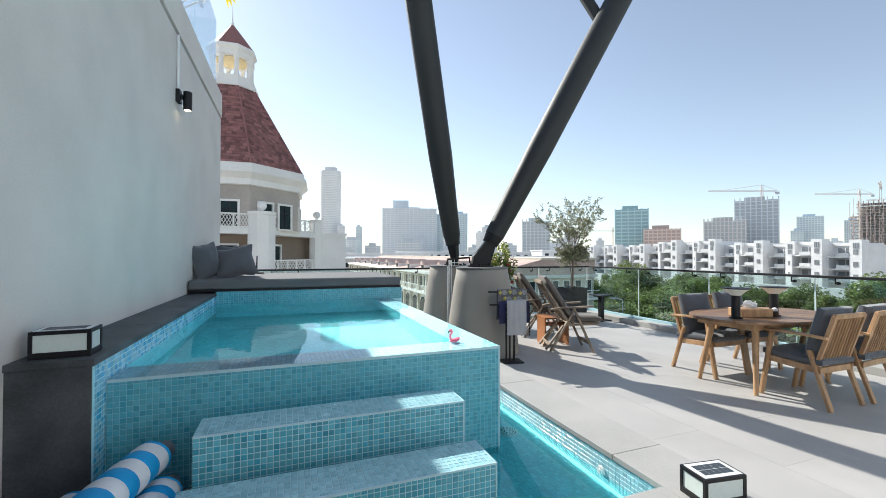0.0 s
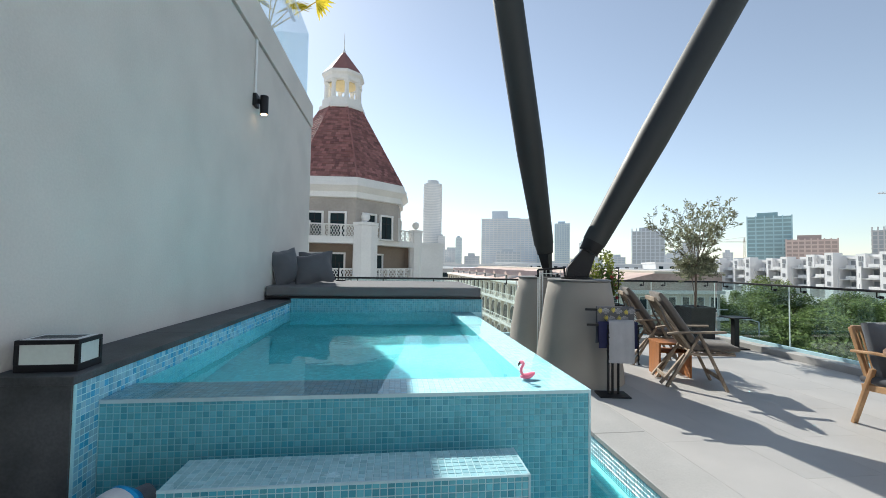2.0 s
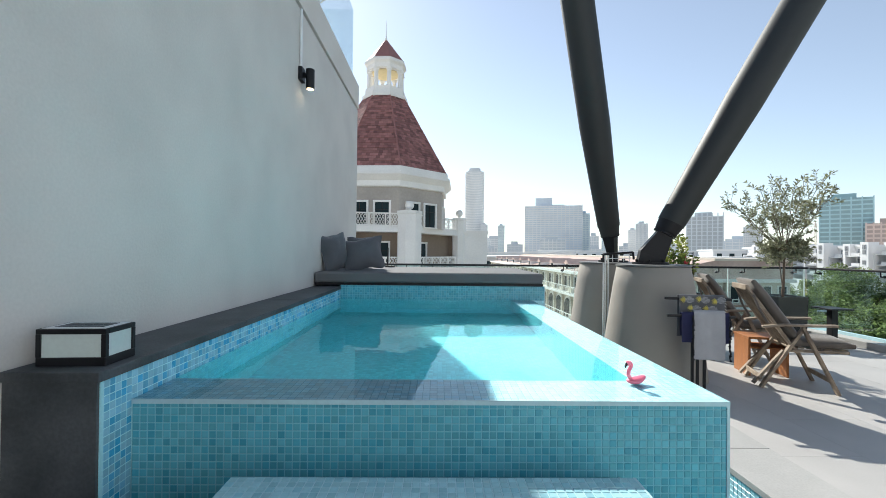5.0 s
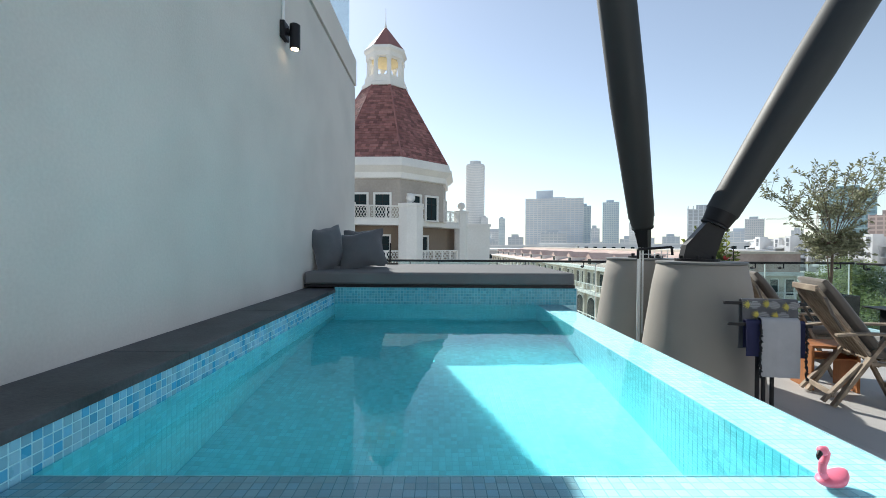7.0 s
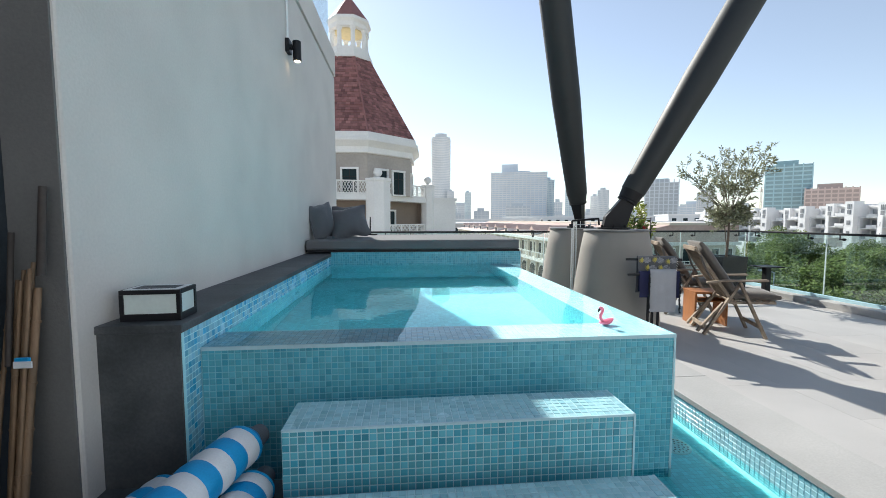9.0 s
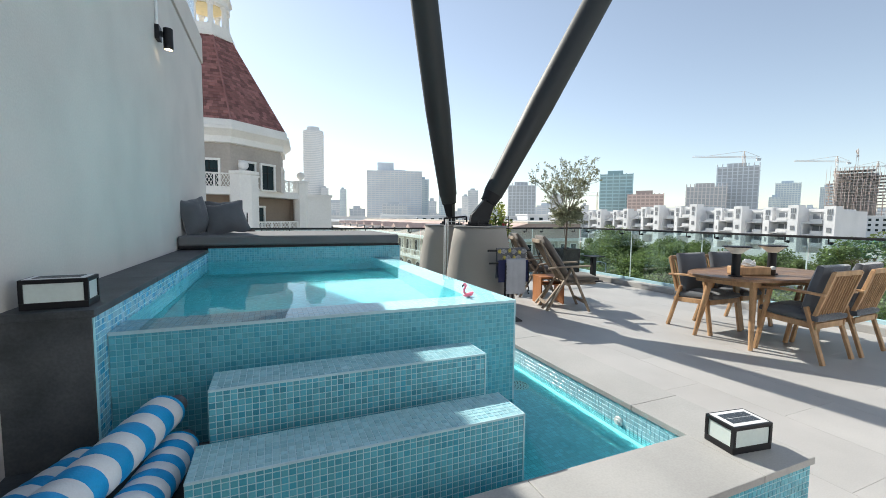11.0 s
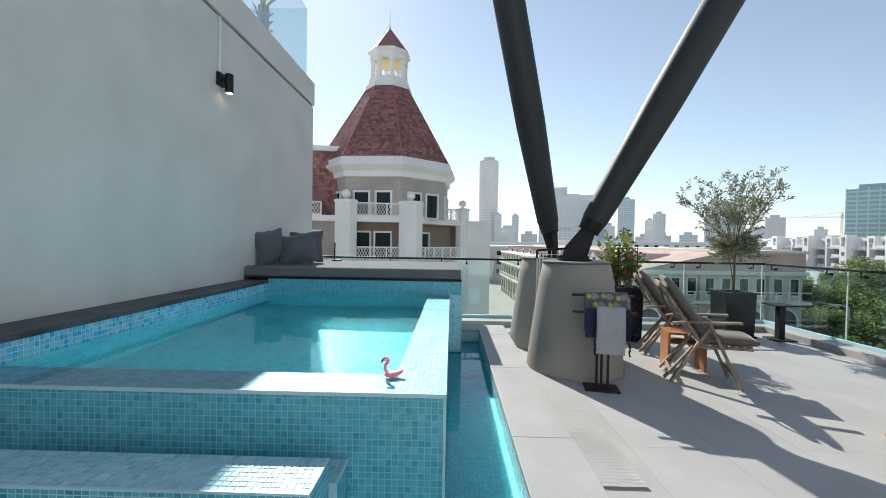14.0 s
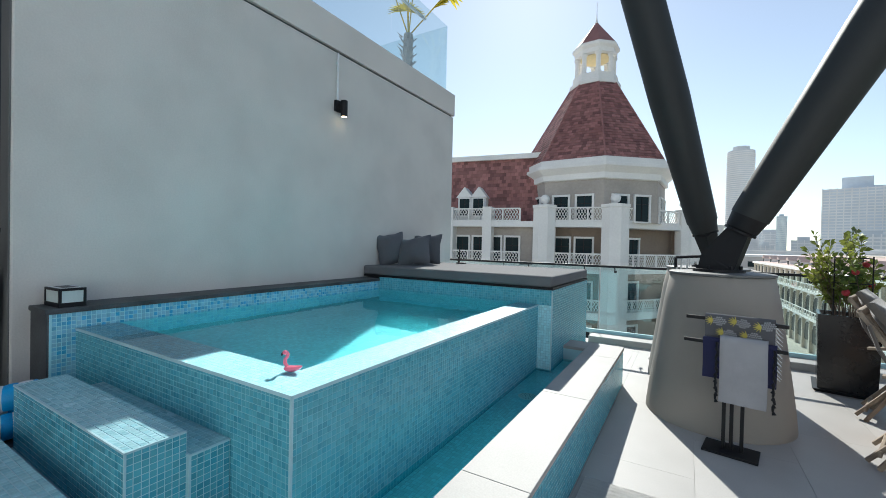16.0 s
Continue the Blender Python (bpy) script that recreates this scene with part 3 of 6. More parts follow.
# ---- glass balustrades ----
def balustrade(name, a, b, panels, z0, z1, rail_from, rail_to, label):
    a, b = Vector(a), Vector(b)
    t = thing(name, label, "balustrade", "glass balustrades")
    d = (b - a) / panels
    n = Vector((-d.y, d.x, 0)).normalized()
    for i in range(panels):
        p, q = a + d * i + d.normalized() * 0.01, a + d * (i + 1) - d.normalized() * 0.01
        g = part("glass_panel", bar(bmesh.new(), p + Vector((0, 0, (z0 + z1) / 2)), q + Vector((0, 0, (z0 + z1) / 2)), 0.016, z1 - z0, 0.001), GLASS, t, "clear glass panel")
        g.visible_shadow = False
        e = part("glass_edge", bar(bmesh.new(), q + Vector((0, 0, z0 + 0.05)), q + Vector((0, 0, z1 - 0.02)), 0.009, 0.017, 0.001), FROST, t, "pale green polished edge")
        for k in (0.16, 0.84):
            c = p + (q - p) * k
            br = rod(bmesh.new(), c + Vector((0, 0, z1 - 0.085)), c - n * 0.075 + Vector((0, 0, z1 - 0.085)), 0.009, None, 8)
            rod(br, c - n * 0.075 + Vector((0, 0, z1 - 0.085)), c - n * 0.075 + Vector((0, 0, z1 - 0.02)), 0.008, None, 8)
            rod(br, c - n * 0.02 + Vector((0, 0, z1 - 0.085)), c + n * 0.012 + Vector((0, 0, z1 - 0.085)), 0.02, None, 12)
            part("rail_bracket", br, BLACK, t, smooth=True)
    u = d.normalized()
    part("handrail", bar(bmesh.new(), a + u * rail_from - n * 0.075 + Vector((0, 0, z1 - 0.005)), a + u * rail_to - n * 0.075 + Vector((0, 0, z1 - 0.005)), 0.045, 0.034, 0.006), BLACK, t, "dark metal handrail")
    part("base_channel", bar(bmesh.new(), a + Vector((0, 0, z0 + 0.02)), b + Vector((0, 0, z0 + 0.02)), 0.05, 0.06, 0.003), TILETRIM, t)
    return t


balustrade("balustrade", (-1.38, 7.9, 0), (6.62, 7.9, 0), 6, 0.09, 1.12, 0.02, 7.98, "frameless glass balustrade with a dark handrail")
balustrade("balustrade", (6.64, 7.88, 0), (6.64, -4.0, 0), 8, 0.10, 1.12, 0.15, 11.8, "frameless glass balustrade with a dark handrail over the park")

# ---- the town around ----
GROUND_Z = -13.0
SAND = material("sandy_ground", (0.50, 0.46, 0.40), 0.95, vary=0.15, scale=0.03, fine=0.6, bump=0.0)
bm = bmesh.new()
bmesh.ops.create_grid(bm, x_segments=8, y_segments=8, size=2600)
bmesh.ops.translate(bm, vec=(0, 0, GROUND_Z), verts=bm.verts)
tagged(part("ground", bm, SAND), "flat sandy town ground reaching the horizon", "ground", kind="structure")
setting("house_below", boxed(-9.0, -9.0, GROUND_Z, 6.6, 7.55, -0.35), WHITEW, "rendered house that carries the roof terrace", "house")

# haze of distance is mixed into these pale, bluish facade and slab colours
PALE = {}
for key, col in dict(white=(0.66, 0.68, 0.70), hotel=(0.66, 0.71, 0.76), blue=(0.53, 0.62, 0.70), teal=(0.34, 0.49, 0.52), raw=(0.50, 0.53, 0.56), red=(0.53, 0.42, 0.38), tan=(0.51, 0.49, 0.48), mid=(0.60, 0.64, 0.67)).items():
    PALE[key] = material("hazed_facade_" + key, col, 0.6, vary=0.06, scale=0.02, fine=0.3, bump=0.0)
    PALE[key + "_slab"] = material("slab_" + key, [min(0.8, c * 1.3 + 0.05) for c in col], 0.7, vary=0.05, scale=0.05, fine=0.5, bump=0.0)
YAWC = radians(20.5)
EYE0 = Vector((0.033, 0.047, 1.403))


def far(px, depth):
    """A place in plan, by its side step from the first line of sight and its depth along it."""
    k = (px - 784) / 722 * depth
    return EYE0.x + depth * math.sin(YAWC) + k * math.cos(YAWC), EYE0.y + depth * math.cos(YAWC) - k * math.sin(YAWC)


def high_rise(px0, px1, top, depth, style, label, storey=3.7, fins=9, raw=False, round_plan=False, steps=()):
    c = (px0 + px1) / 2
    x, y = far(c, depth)
    w = (px1 - px0) / 722 * depth
    h = EYE0.z + (446 - top) / 722 * depth
    t = thing("high_rise", label, "tower block", "skyline towers", pose(x, y, GROUND_Z, 0, 0, -math.degrees(math.atan2(x, y))))
    H, d = h - GROUND_Z, w * 0.8
    if round_plan:
        part("body", lathe(bmesh.new(), [(w / 2 * 0.96, 0), (w / 2 * 0.96, H)], 28), PALE[style], t, smooth=True)
        bm = bmesh.new()
        n = int(H / storey)
        for i in range(n):
            rr = w / 2 * (1.0 + 0.02 * math.sin(i * 1.9))
            lathe(bm, [(rr, i * storey), (rr, i * storey + 1.7)], 28)
        part("balcony_relief", bm, PALE[style + "_slab"], t)["kind"] = "stuff"
        part("roof_drum", lathe(bmesh.new(), [(w * 0.3, H), (w * 0.3, H + 8)], 20), PALE[style], t)
        return t
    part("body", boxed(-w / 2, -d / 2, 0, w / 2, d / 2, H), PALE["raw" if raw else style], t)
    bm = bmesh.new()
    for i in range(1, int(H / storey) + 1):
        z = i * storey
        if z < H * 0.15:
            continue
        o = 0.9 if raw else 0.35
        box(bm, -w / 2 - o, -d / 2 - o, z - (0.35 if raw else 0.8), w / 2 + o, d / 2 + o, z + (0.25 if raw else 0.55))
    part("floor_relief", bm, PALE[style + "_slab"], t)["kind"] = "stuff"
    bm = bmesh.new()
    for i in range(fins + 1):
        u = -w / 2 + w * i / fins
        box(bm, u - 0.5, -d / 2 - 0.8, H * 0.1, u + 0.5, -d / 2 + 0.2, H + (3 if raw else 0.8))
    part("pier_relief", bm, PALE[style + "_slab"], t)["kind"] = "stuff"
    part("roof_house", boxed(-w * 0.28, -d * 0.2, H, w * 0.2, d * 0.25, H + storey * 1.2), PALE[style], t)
    for a, b, up in steps:
        part("penthouse", boxed(-w / 2 + a * w, -d * 0.3, H, -w / 2 + b * w, d * 0.3, H + (up) / 722 * depth), PALE[style], t)
    return t


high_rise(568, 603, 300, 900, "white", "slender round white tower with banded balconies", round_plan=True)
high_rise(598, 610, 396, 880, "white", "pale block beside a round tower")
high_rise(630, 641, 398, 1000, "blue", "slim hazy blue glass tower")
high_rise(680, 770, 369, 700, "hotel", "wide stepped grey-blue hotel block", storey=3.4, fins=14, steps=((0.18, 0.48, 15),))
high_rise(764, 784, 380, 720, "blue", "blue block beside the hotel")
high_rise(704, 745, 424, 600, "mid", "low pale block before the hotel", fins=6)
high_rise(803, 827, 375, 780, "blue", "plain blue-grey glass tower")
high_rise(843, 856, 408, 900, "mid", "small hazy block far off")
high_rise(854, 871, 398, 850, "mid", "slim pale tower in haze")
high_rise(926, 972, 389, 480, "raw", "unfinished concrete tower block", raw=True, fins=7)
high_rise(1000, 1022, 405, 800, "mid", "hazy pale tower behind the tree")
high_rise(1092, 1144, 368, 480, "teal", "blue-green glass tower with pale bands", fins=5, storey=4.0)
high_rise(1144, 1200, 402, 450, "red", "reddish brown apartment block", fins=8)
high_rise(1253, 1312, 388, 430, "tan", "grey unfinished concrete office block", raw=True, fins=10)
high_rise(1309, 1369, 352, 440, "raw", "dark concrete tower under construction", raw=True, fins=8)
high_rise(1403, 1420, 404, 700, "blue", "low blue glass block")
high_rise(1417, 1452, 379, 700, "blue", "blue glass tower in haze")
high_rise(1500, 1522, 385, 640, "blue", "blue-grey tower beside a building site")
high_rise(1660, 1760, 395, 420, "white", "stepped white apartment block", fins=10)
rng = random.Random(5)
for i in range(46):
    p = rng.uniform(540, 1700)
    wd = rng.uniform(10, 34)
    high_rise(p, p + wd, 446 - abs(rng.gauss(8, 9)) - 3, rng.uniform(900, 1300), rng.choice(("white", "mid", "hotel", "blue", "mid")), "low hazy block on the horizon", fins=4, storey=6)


def crane(px, top, depth, jib, label, arm=0.0):
    x, y = far(px, depth)
    h = EYE0.z + (446 - top) / 722 * depth
    t = thing("tower_crane", label, "crane", "cranes on the skyline", pose(x, y, GROUND_Z, 0, 0, -20.5 + arm))
    m = material("crane_paint", (0.58, 0.50, 0.45), 0.6, vary=0.05, bump=0)
    H, J = h - GROUND_Z, jib / 722 * depth
    bm = bmesh.new()
    for x0, y0 in ((-0.9, -0.9), (0.9, -0.9), (0.9, 0.9), (-0.9, 0.9)):
        bar(bm, (x0, y0, 0), (x0, y0, H), 0.3, 0.3, 0)
    for k in range(int(H / 2.4)):
        z, sg = k * 2.4, 1 if k % 2 else -1
        bar(bm, (-0.9 * sg, -0.9, z), (0.9 * sg, -0.9, z + 2.4), 0.2, 0.2, 0)
    part("mast", bm, m, t)
    bm = bar(bmesh.new(), (-J, 0, H - 5), (J * 0.32, 0, H - 5), 0.5, 0.4, 0)
    bar(bm, (-J * 0.98, 0, H - 3.7), (J * 0.3, 0, H - 3.7), 0.3, 0.3, 0)
    for k in range(24):
        u = -J + J * 1.28 * k / 24
        bar(bm, (u, 0, H - 5), (u + J * 0.027, 0, H - 3.7), 0.2, 0.2, 0)
    rod(bm, (0, 0, H + 2.2), (-J * 0.7, 0, H - 3.6), 0.16)
    rod(bm, (0, 0, H + 2.2), (J * 0.3, 0, H - 3.6), 0.16)
    rod(bm, (0, 0, H - 5), (0, 0, H + 2.2), 0.5)
    part("jib", bm, m, t)
    part("counterweight", boxed(J * 0.24, -1.0, H - 7.6, J * 0.32, 1.0, H - 5), PALE["raw"], t)


def building_site(px0, px1, top, depth, label):
    """An open concrete frame: bare floors on columns, stepped and wrapped in scaffold poles."""
    x, y = far((px0 + px1) / 2, depth)
    w = (px1 - px0) / 722 * depth
    H = EYE0.z + (446 - top) / 722 * depth - GROUND_Z
    t = thing("building_site", label, "building site", at=pose(x, y, GROUND_Z, 0, 0, -math.degrees(math.atan2(x, y))))
    r = random.Random(17)
    floors = int(H / 4.0)
    for k in range(floors + 1):
        z = k * 4.0
        lo = -w / 2 * (1.0 if k < floors - 3 else 0.75) + r.uniform(-1, 1)
        hi = w / 2 * (1.0 if k < floors - 1 else 0.55) + r.uniform(-1.5, 2.5) * (k > floors * 0.5)
        f = part("floor_slab", boxed(lo, -w * 0.3, z - 0.5, hi, w * 0.3, z), PALE["tan"], t)
        for c in range(9):
            u = lo + (hi - lo) * (c + 0.5) / 9
            part("column", boxed(u - 0.5, -w * 0.28, z, u + 0.5, -w * 0.28 + 1.0, z + 3.5), PALE["red"], f)
    part("core", boxed(-w * 0.36, -w * 0.12, 0, w * 0.36, w * 0.25, H - 6), PALE["tan"], t, "bare concrete core")
    for k in range(16):
        u = -w / 2 + w * k / 15
        part("scaffold_pole", boxed(u - 0.18, -w * 0.34, H * 0.3, u + 0.18, -w * 0.34 + 0.35, H + r.uniform(-2, 5)), PALE["red_slab"], t)
    return t


building_site(1522, 1600, 352, 520, "huge brown building site wrapped in scaffolding")
crane(1349, 326, 430, 95, "pale tower crane above a concrete tower")
crane(1522, 332, 500, 80, "yellow tower crane above a building site")
crane(1560, 318, 520, 50, "yellow tower crane above a building site", 40)
crane(1600, 340, 520, 46, "yellow tower crane above a building site", -30)
crane(1085, 400, 700, 60, "small distant tower crane")

# long low roofs in the middle distance
for px0, px1, top, depth, key in ((540, 760, 447, 210, "white"), (700, 980, 443, 260, "white"), (960, 1120, 440, 230, "white"), (1030, 1130, 436, 205, "white"), (500, 700, 455, 150, "tan"), (880, 1030, 452, 170, "tan"), (1500, 1900, 437, 260, "white")):
    x, y = far((px0 + px1) / 2, depth)
    w = (px1 - px0) / 722 * depth
    h = EYE0.z + (446 - top) / 722 * depth - GROUND_Z
    t = thing("low_block", "long low pale building with small windows", "building", "low buildings", pose(x, y, GROUND_Z, 0, 0, -20.5))
    part("body", boxed(-w / 2, 0, 0, w / 2, 30, h), PALE[key], t)
    part("roof_edge", boxed(-w / 2 - 0.4, -0.4, h, w / 2 + 0.4, 30.4, h + 0.6), PALE["white_slab"], t)
    bm = bmesh.new()
    n = int(w / 5)
    for i in range(n):
        for r in range(3):
            box(bm, -w / 2 + (i + 0.3) * w / n, -0.12, h - 3.0 - r * 3.4, -w / 2 + (i + 0.7) * w / n, 0.05, h - 1.4 - r * 3.4)
    part("window_relief", bm, PANE, t)["kind"] = "stuff"


# villa glass is lifted to grey: distance haze put into its colour
VPANE = material("hazed_villa_glass", (0.24, 0.25, 0.26), 0.35, vary=0.2, scale=0.4, bump=0.0)
# ---- white terraced villas beyond the park ----
VILLAW = material("villa_render", (0.74, 0.735, 0.73), 0.9, vary=0.05, scale=0.2, fine=4, bump=0.0)


def villa(y0, wide, tall, deep, label):
    t = thing("villa", label, "house", "white villas beyond the park", pose(118 - deep, y0, GROUND_Z, 0, 0, 0))
    H = tall - GROUND_Z
    part("body", boxed(3.2, 0, 0, 14, wide, H), VILLAW, t)
    part("stair_tower", boxed(0.2, 0, 0, 3.2, wide * 0.34, H + 1.1), VILLAW, t)
    part("parapet", boxed(2.8, wide * 0.34, H - 0.2, 14.2, wide, H + 0.5), VILLAW, t)
    part("porch_wall", boxed(0, wide * 0.94, 0, 3.2, wide, H - 2.6), VILLAW, t)
    for k in range(3):
        z = H - 2.7 - k * 2.8
        f = part("balcony", boxed(0.3, wide * 0.34, z - 0.3, 3.2, wide * 0.94, z), VILLAW, t)
        part("balcony_front", boxed(0.2, wide * 0.36, z, 0.45, wide * 0.72, z + 0.8), VILLAW, f)
        w = part("window", boxed(3.05, wide * 0.42, z + 0.1, 3.24, wide * 0.86, z + 2.0), VPANE, t)
        part("mullion", boxed(3.0, wide * 0.63, z + 0.1, 3.1, wide * 0.65, z + 2.0), VILLAW, w)
        part("window", boxed(0.1, wide * 0.11, z + 0.5, 0.25, wide * 0.23, z + 1.6), VPANE, t)
    for k in range(3):
        part("slot", boxed(0.1, wide * (0.09 + 0.06 * k), H - 0.9, 0.25, wide * (0.115 + 0.06 * k), H + 0.4), VPANE, t)
    return t


yy = 52.0
rng = random.Random(3)
for i in range(16):
    villa(yy, 6.4, 3.7 + (0.9 if i in (5, 6, 7, 8) else 0) + 0.35 * (i % 2), 1.6 * (i % 2), "white cubic terraced villa with deep balconies")
    yy += 6.4
# added wall stands in for a pale strip of parking and road
tagged(part("perimeter_wall", boxed(100, 20, GROUND_Z, 101, 150, -5.2), VILLAW), "long low white wall standing in for the pale strip before the villas", "wall", kind="structure")
LAWN = material("lawn", (0.05, 0.085, 0.03), 0.95, vary=0.3, scale=0.08, fine=2, bump=0.0)
tagged(part("park_ground", boxed(16, -20, GROUND_Z, 99, 75, GROUND_Z + 0.06), LAWN), "green park lawn under the trees", "lawn", kind="structure")

# ---- park trees ----
LEAF = material("leaf_green", (0.17, 0.23, 0.085), 0.65, thin=0.5, vary=0.25, scale=0.4, fine=6, bump=0.0, spot=0.45, island=True, second=(0.28, 0.33, 0.12))
BARK = material("bark", (0.16, 0.12, 0.09), 0.9, vary=0.2, bump=0.5, fine=30)


def leaf_cloud(rng, blobs, count, size, droop=0.0, slim=1.0):
    """Small leaf quads scattered through uneven clumps, as one mesh."""
    vs, fs = [], []
    for (bx, by, bz, br) in blobs:
        for _ in range(count):
            d = Vector((rng.gauss(0, 1), rng.gauss(0, 1), rng.gauss(0, 0.8))).normalized() * br * rng.random() ** 0.35
            d.z -= droop * rng.random()
            p = Vector((bx, by, bz)) + d
            a = Vector((rng.gauss(0, 1), rng.gauss(0, 1), rng.gauss(0, 0.6))).normalized()
            b = a.cross(Vector((rng.gauss(0, 1), rng.gauss(0, 1), rng.gauss(0, 1)))).normalized()
            s = size * rng.uniform(0.6, 1.4)
            i = len(vs)
            vs += [p - a * s * slim, p - b * s * 0.5, p + a * s * slim, p + b * s * 0.5]
            fs.append((i, i + 1, i + 2, i + 3))
    me = bpy.data.meshes.new("crown")
    me.from_pydata([tuple(v) for v in vs], [], fs)
    return me


def park_tree(seed, height):
    rng = random.Random(seed)
    t = thing("park_tree", "broad dense green park tree", "tree", "trees in the park")
    bm = rod(bmesh.new(), (0, 0, 0), (0.1, 0, height * 0.5), 0.22, 0.13, 8)
    blobs = []
    for k in range(10):
        a = k * 2.4 + rng.random()
        r = height * rng.uniform(0.12, 0.36)
        p = (r * math.cos(a), r * math.sin(a), height * rng.uniform(0.5, 0.9))
        rod(bm, (0.1, 0, height * 0.45), p, 0.09, 0.03, 6)
        blobs.append((*p, height * rng.uniform(0.10, 0.19)))
    part("trunk", bm, BARK, t)
    me = leaf_cloud(rng, blobs, 430, 0.19)
    me.materials.append(LEAF)
    c = new("crown", me); c.parent = t
    return t


protos = [park_tree(i, 8.6 + i * 0.6) for i in range(4)]
for i, p in enumerate(protos):
    p.matrix_world = pose(46 + 4 * i, 33 + 9 * i, GROUND_Z, 0, 0, 40 * i)
rng = random.Random(11)
for i in range(84):
    x, y = (rng.uniform(30, 88), rng.uniform(4, 82)) if i < 52 else (rng.uniform(78, 97), rng.uniform(20, 110))
    if y > 1.35 * x:
        y *= 0.6
    s = rng.uniform(0.76, 1.02)
    c = copy_thing(protos[i % 4], pose(x, y, GROUND_Z, 0, 0, rng.uniform(0, 360)))
    c.scale = (s * rng.uniform(1, 1.3), s * rng.uniform(1, 1.3), s * rng.uniform(0.72, 1.1) * (1.12 if x > 70 else 1))


def street_lamp(x, y):
    t = thing("street_lamp", "slim grey park lamp post", "street lamp", "park lamps", pose(x, y, GROUND_Z))
    part("post", rod(bmesh.new(), (0, 0, 0), (0, 0, 9), 0.09, 0.05, 8), PALE["mid"], t)
    bm = rod(bmesh.new(), (0, 0, 9), (-0.9, 0, 9.25), 0.05, 0.05, 8)
    part("lamp_head", box(bm, -1.7, -0.16, 9.2, -0.8, 0.16, 9.32, 0.03), PALE["white"], t)


street_lamp(37, 38); street_lamp(44, 24); street_lamp(58, 40)

# ---- octagonal corner building with a tiled spire ----
tower = thing("corner_building", "cream corner building with octagonal red tiled spire", "building", at=pose(-4.4, 36.4, 0, 0, 0, 9.8))
ROT = radians(-81)


def octo(r, z, rot=ROT):
    return [Vector((r * math.cos(rot + k * math.pi / 4), r * math.sin(rot + k * math.pi / 4), z)) for k in range(8)]


part("drum_wall", loft([octo(5.5, 3.2), octo(5.5, 6.4)]), STONEW, tower, "taupe stone drum")
part("cornice", loft([octo(5.6, 6.15), octo(5.72, 6.2), octo(5.72, 6.6), octo(5.85, 6.7), octo(6.2, 7.0), octo(6.2, 7.2), octo(6.0, 7.25), octo(6.0, 7.62), octo(5.9, 7.66)]), WHITEW, tower, "stepped cream cornice")
roof = part("spire_roof", loft([octo(5.85, 7.6), octo(1.86, 14.32)]), ROOF, tower, "red-brown clay tiled spire")
part("lantern_base", loft([octo(1.86, 14.17), octo(2.0, 14.27), octo(2.0, 14.55), octo(1.76, 14.65), octo(1.76, 15.15)]), WHITEW, tower)
for p in octo(1.42, 0):
    part("lantern_column", lathe(bmesh.new(), [(0.24, 15.15), (0.24, 15.3), (0.19, 15.35), (0.17, 16.5), (0.25, 16.63), (0.25, 16.75)], 10, (p.x, p.y)), WHITEW, tower)
part("lantern_ceiling", loft([octo(1.25, 16.69), octo(1.25, 16.74)]), CREAM, tower, "warm cream lantern ceiling")
part("lantern_cornice", loft([octo(1.60, 16.75), octo(1.66, 16.8), octo(1.66, 17.12), octo(1.84, 17.3), octo(1.84, 17.5), octo(1.78, 17.56)]), WHITEW, tower)
part("lantern_roof", loft([octo(1.76, 17.56), octo(0.07, 19.75)]), ROOF, tower, "small red tiled cap")
part("finial", lathe(bmesh.new(), [(0.12, 19.65), (0.13, 19.75), (0.05, 20.0), (0.03, 20.3), (0.015, 21.4)], 10), WHITEW, tower)

# tile courses on the spire: each tile its own island
def slope_tiles(a, b, c, d, rows, per_m, parent, proud=0.05, name="roof_tiles"):
    """Overlapping tiles over the slope with foot a-b and head d-c."""
    vs, fs = [], []
    nrm = (b - a).cross(d - a).normalized()
    for r in range(rows):
        t0, t1 = r / rows, (r + 1.12) / rows
        L0, R0 = a.lerp(d, t0), b.lerp(c, t0)
        L1, R1 = a.lerp(d, min(t1, 1)), b.lerp(c, min(t1, 1))
        n = max(1, int((R0 - L0).length * per_m))
        for k in range(n):
            off = 0.5 * (r % 2) / n
            u0, u1 = k / n + off, (k + 0.94) / n + off
            if u1 > 1.0:
                u1 = 1.0
            if u0 > 0.99:
                continue
            i = len(vs)
            vs += [L0.lerp(R0, u0) + nrm * proud, L0.lerp(R0, u1) + nrm * proud, L1.lerp(R1, u1) + nrm * 0.01, L1.lerp(R1, u0) + nrm * 0.01, L0.lerp(R0, u0), L0.lerp(R0, u1)]
            fs += [(i, i + 1, i + 2, i + 3), (i + 4, i + 5, i + 1, i)]
    me = bpy.data.meshes.new(name)
    me.from_pydata([tuple(v) for v in vs], [], fs)
    me.materials.append(ROOF)
    ob = new(name, me); ob.parent = parent; ob["kind"] = "stuff"
    return ob


lo, hi = octo(5.88, 7.6), octo(1.88, 14.32)
for k in range(8):
    slope_tiles(lo[k], lo[(k + 1) % 8], hi[(k + 1) % 8], hi[k], 30, 3.2, tower)
    part("hip", rod(bmesh.new(), lo[k], hi[k], 0.07, None, 6), ROOF, tower)


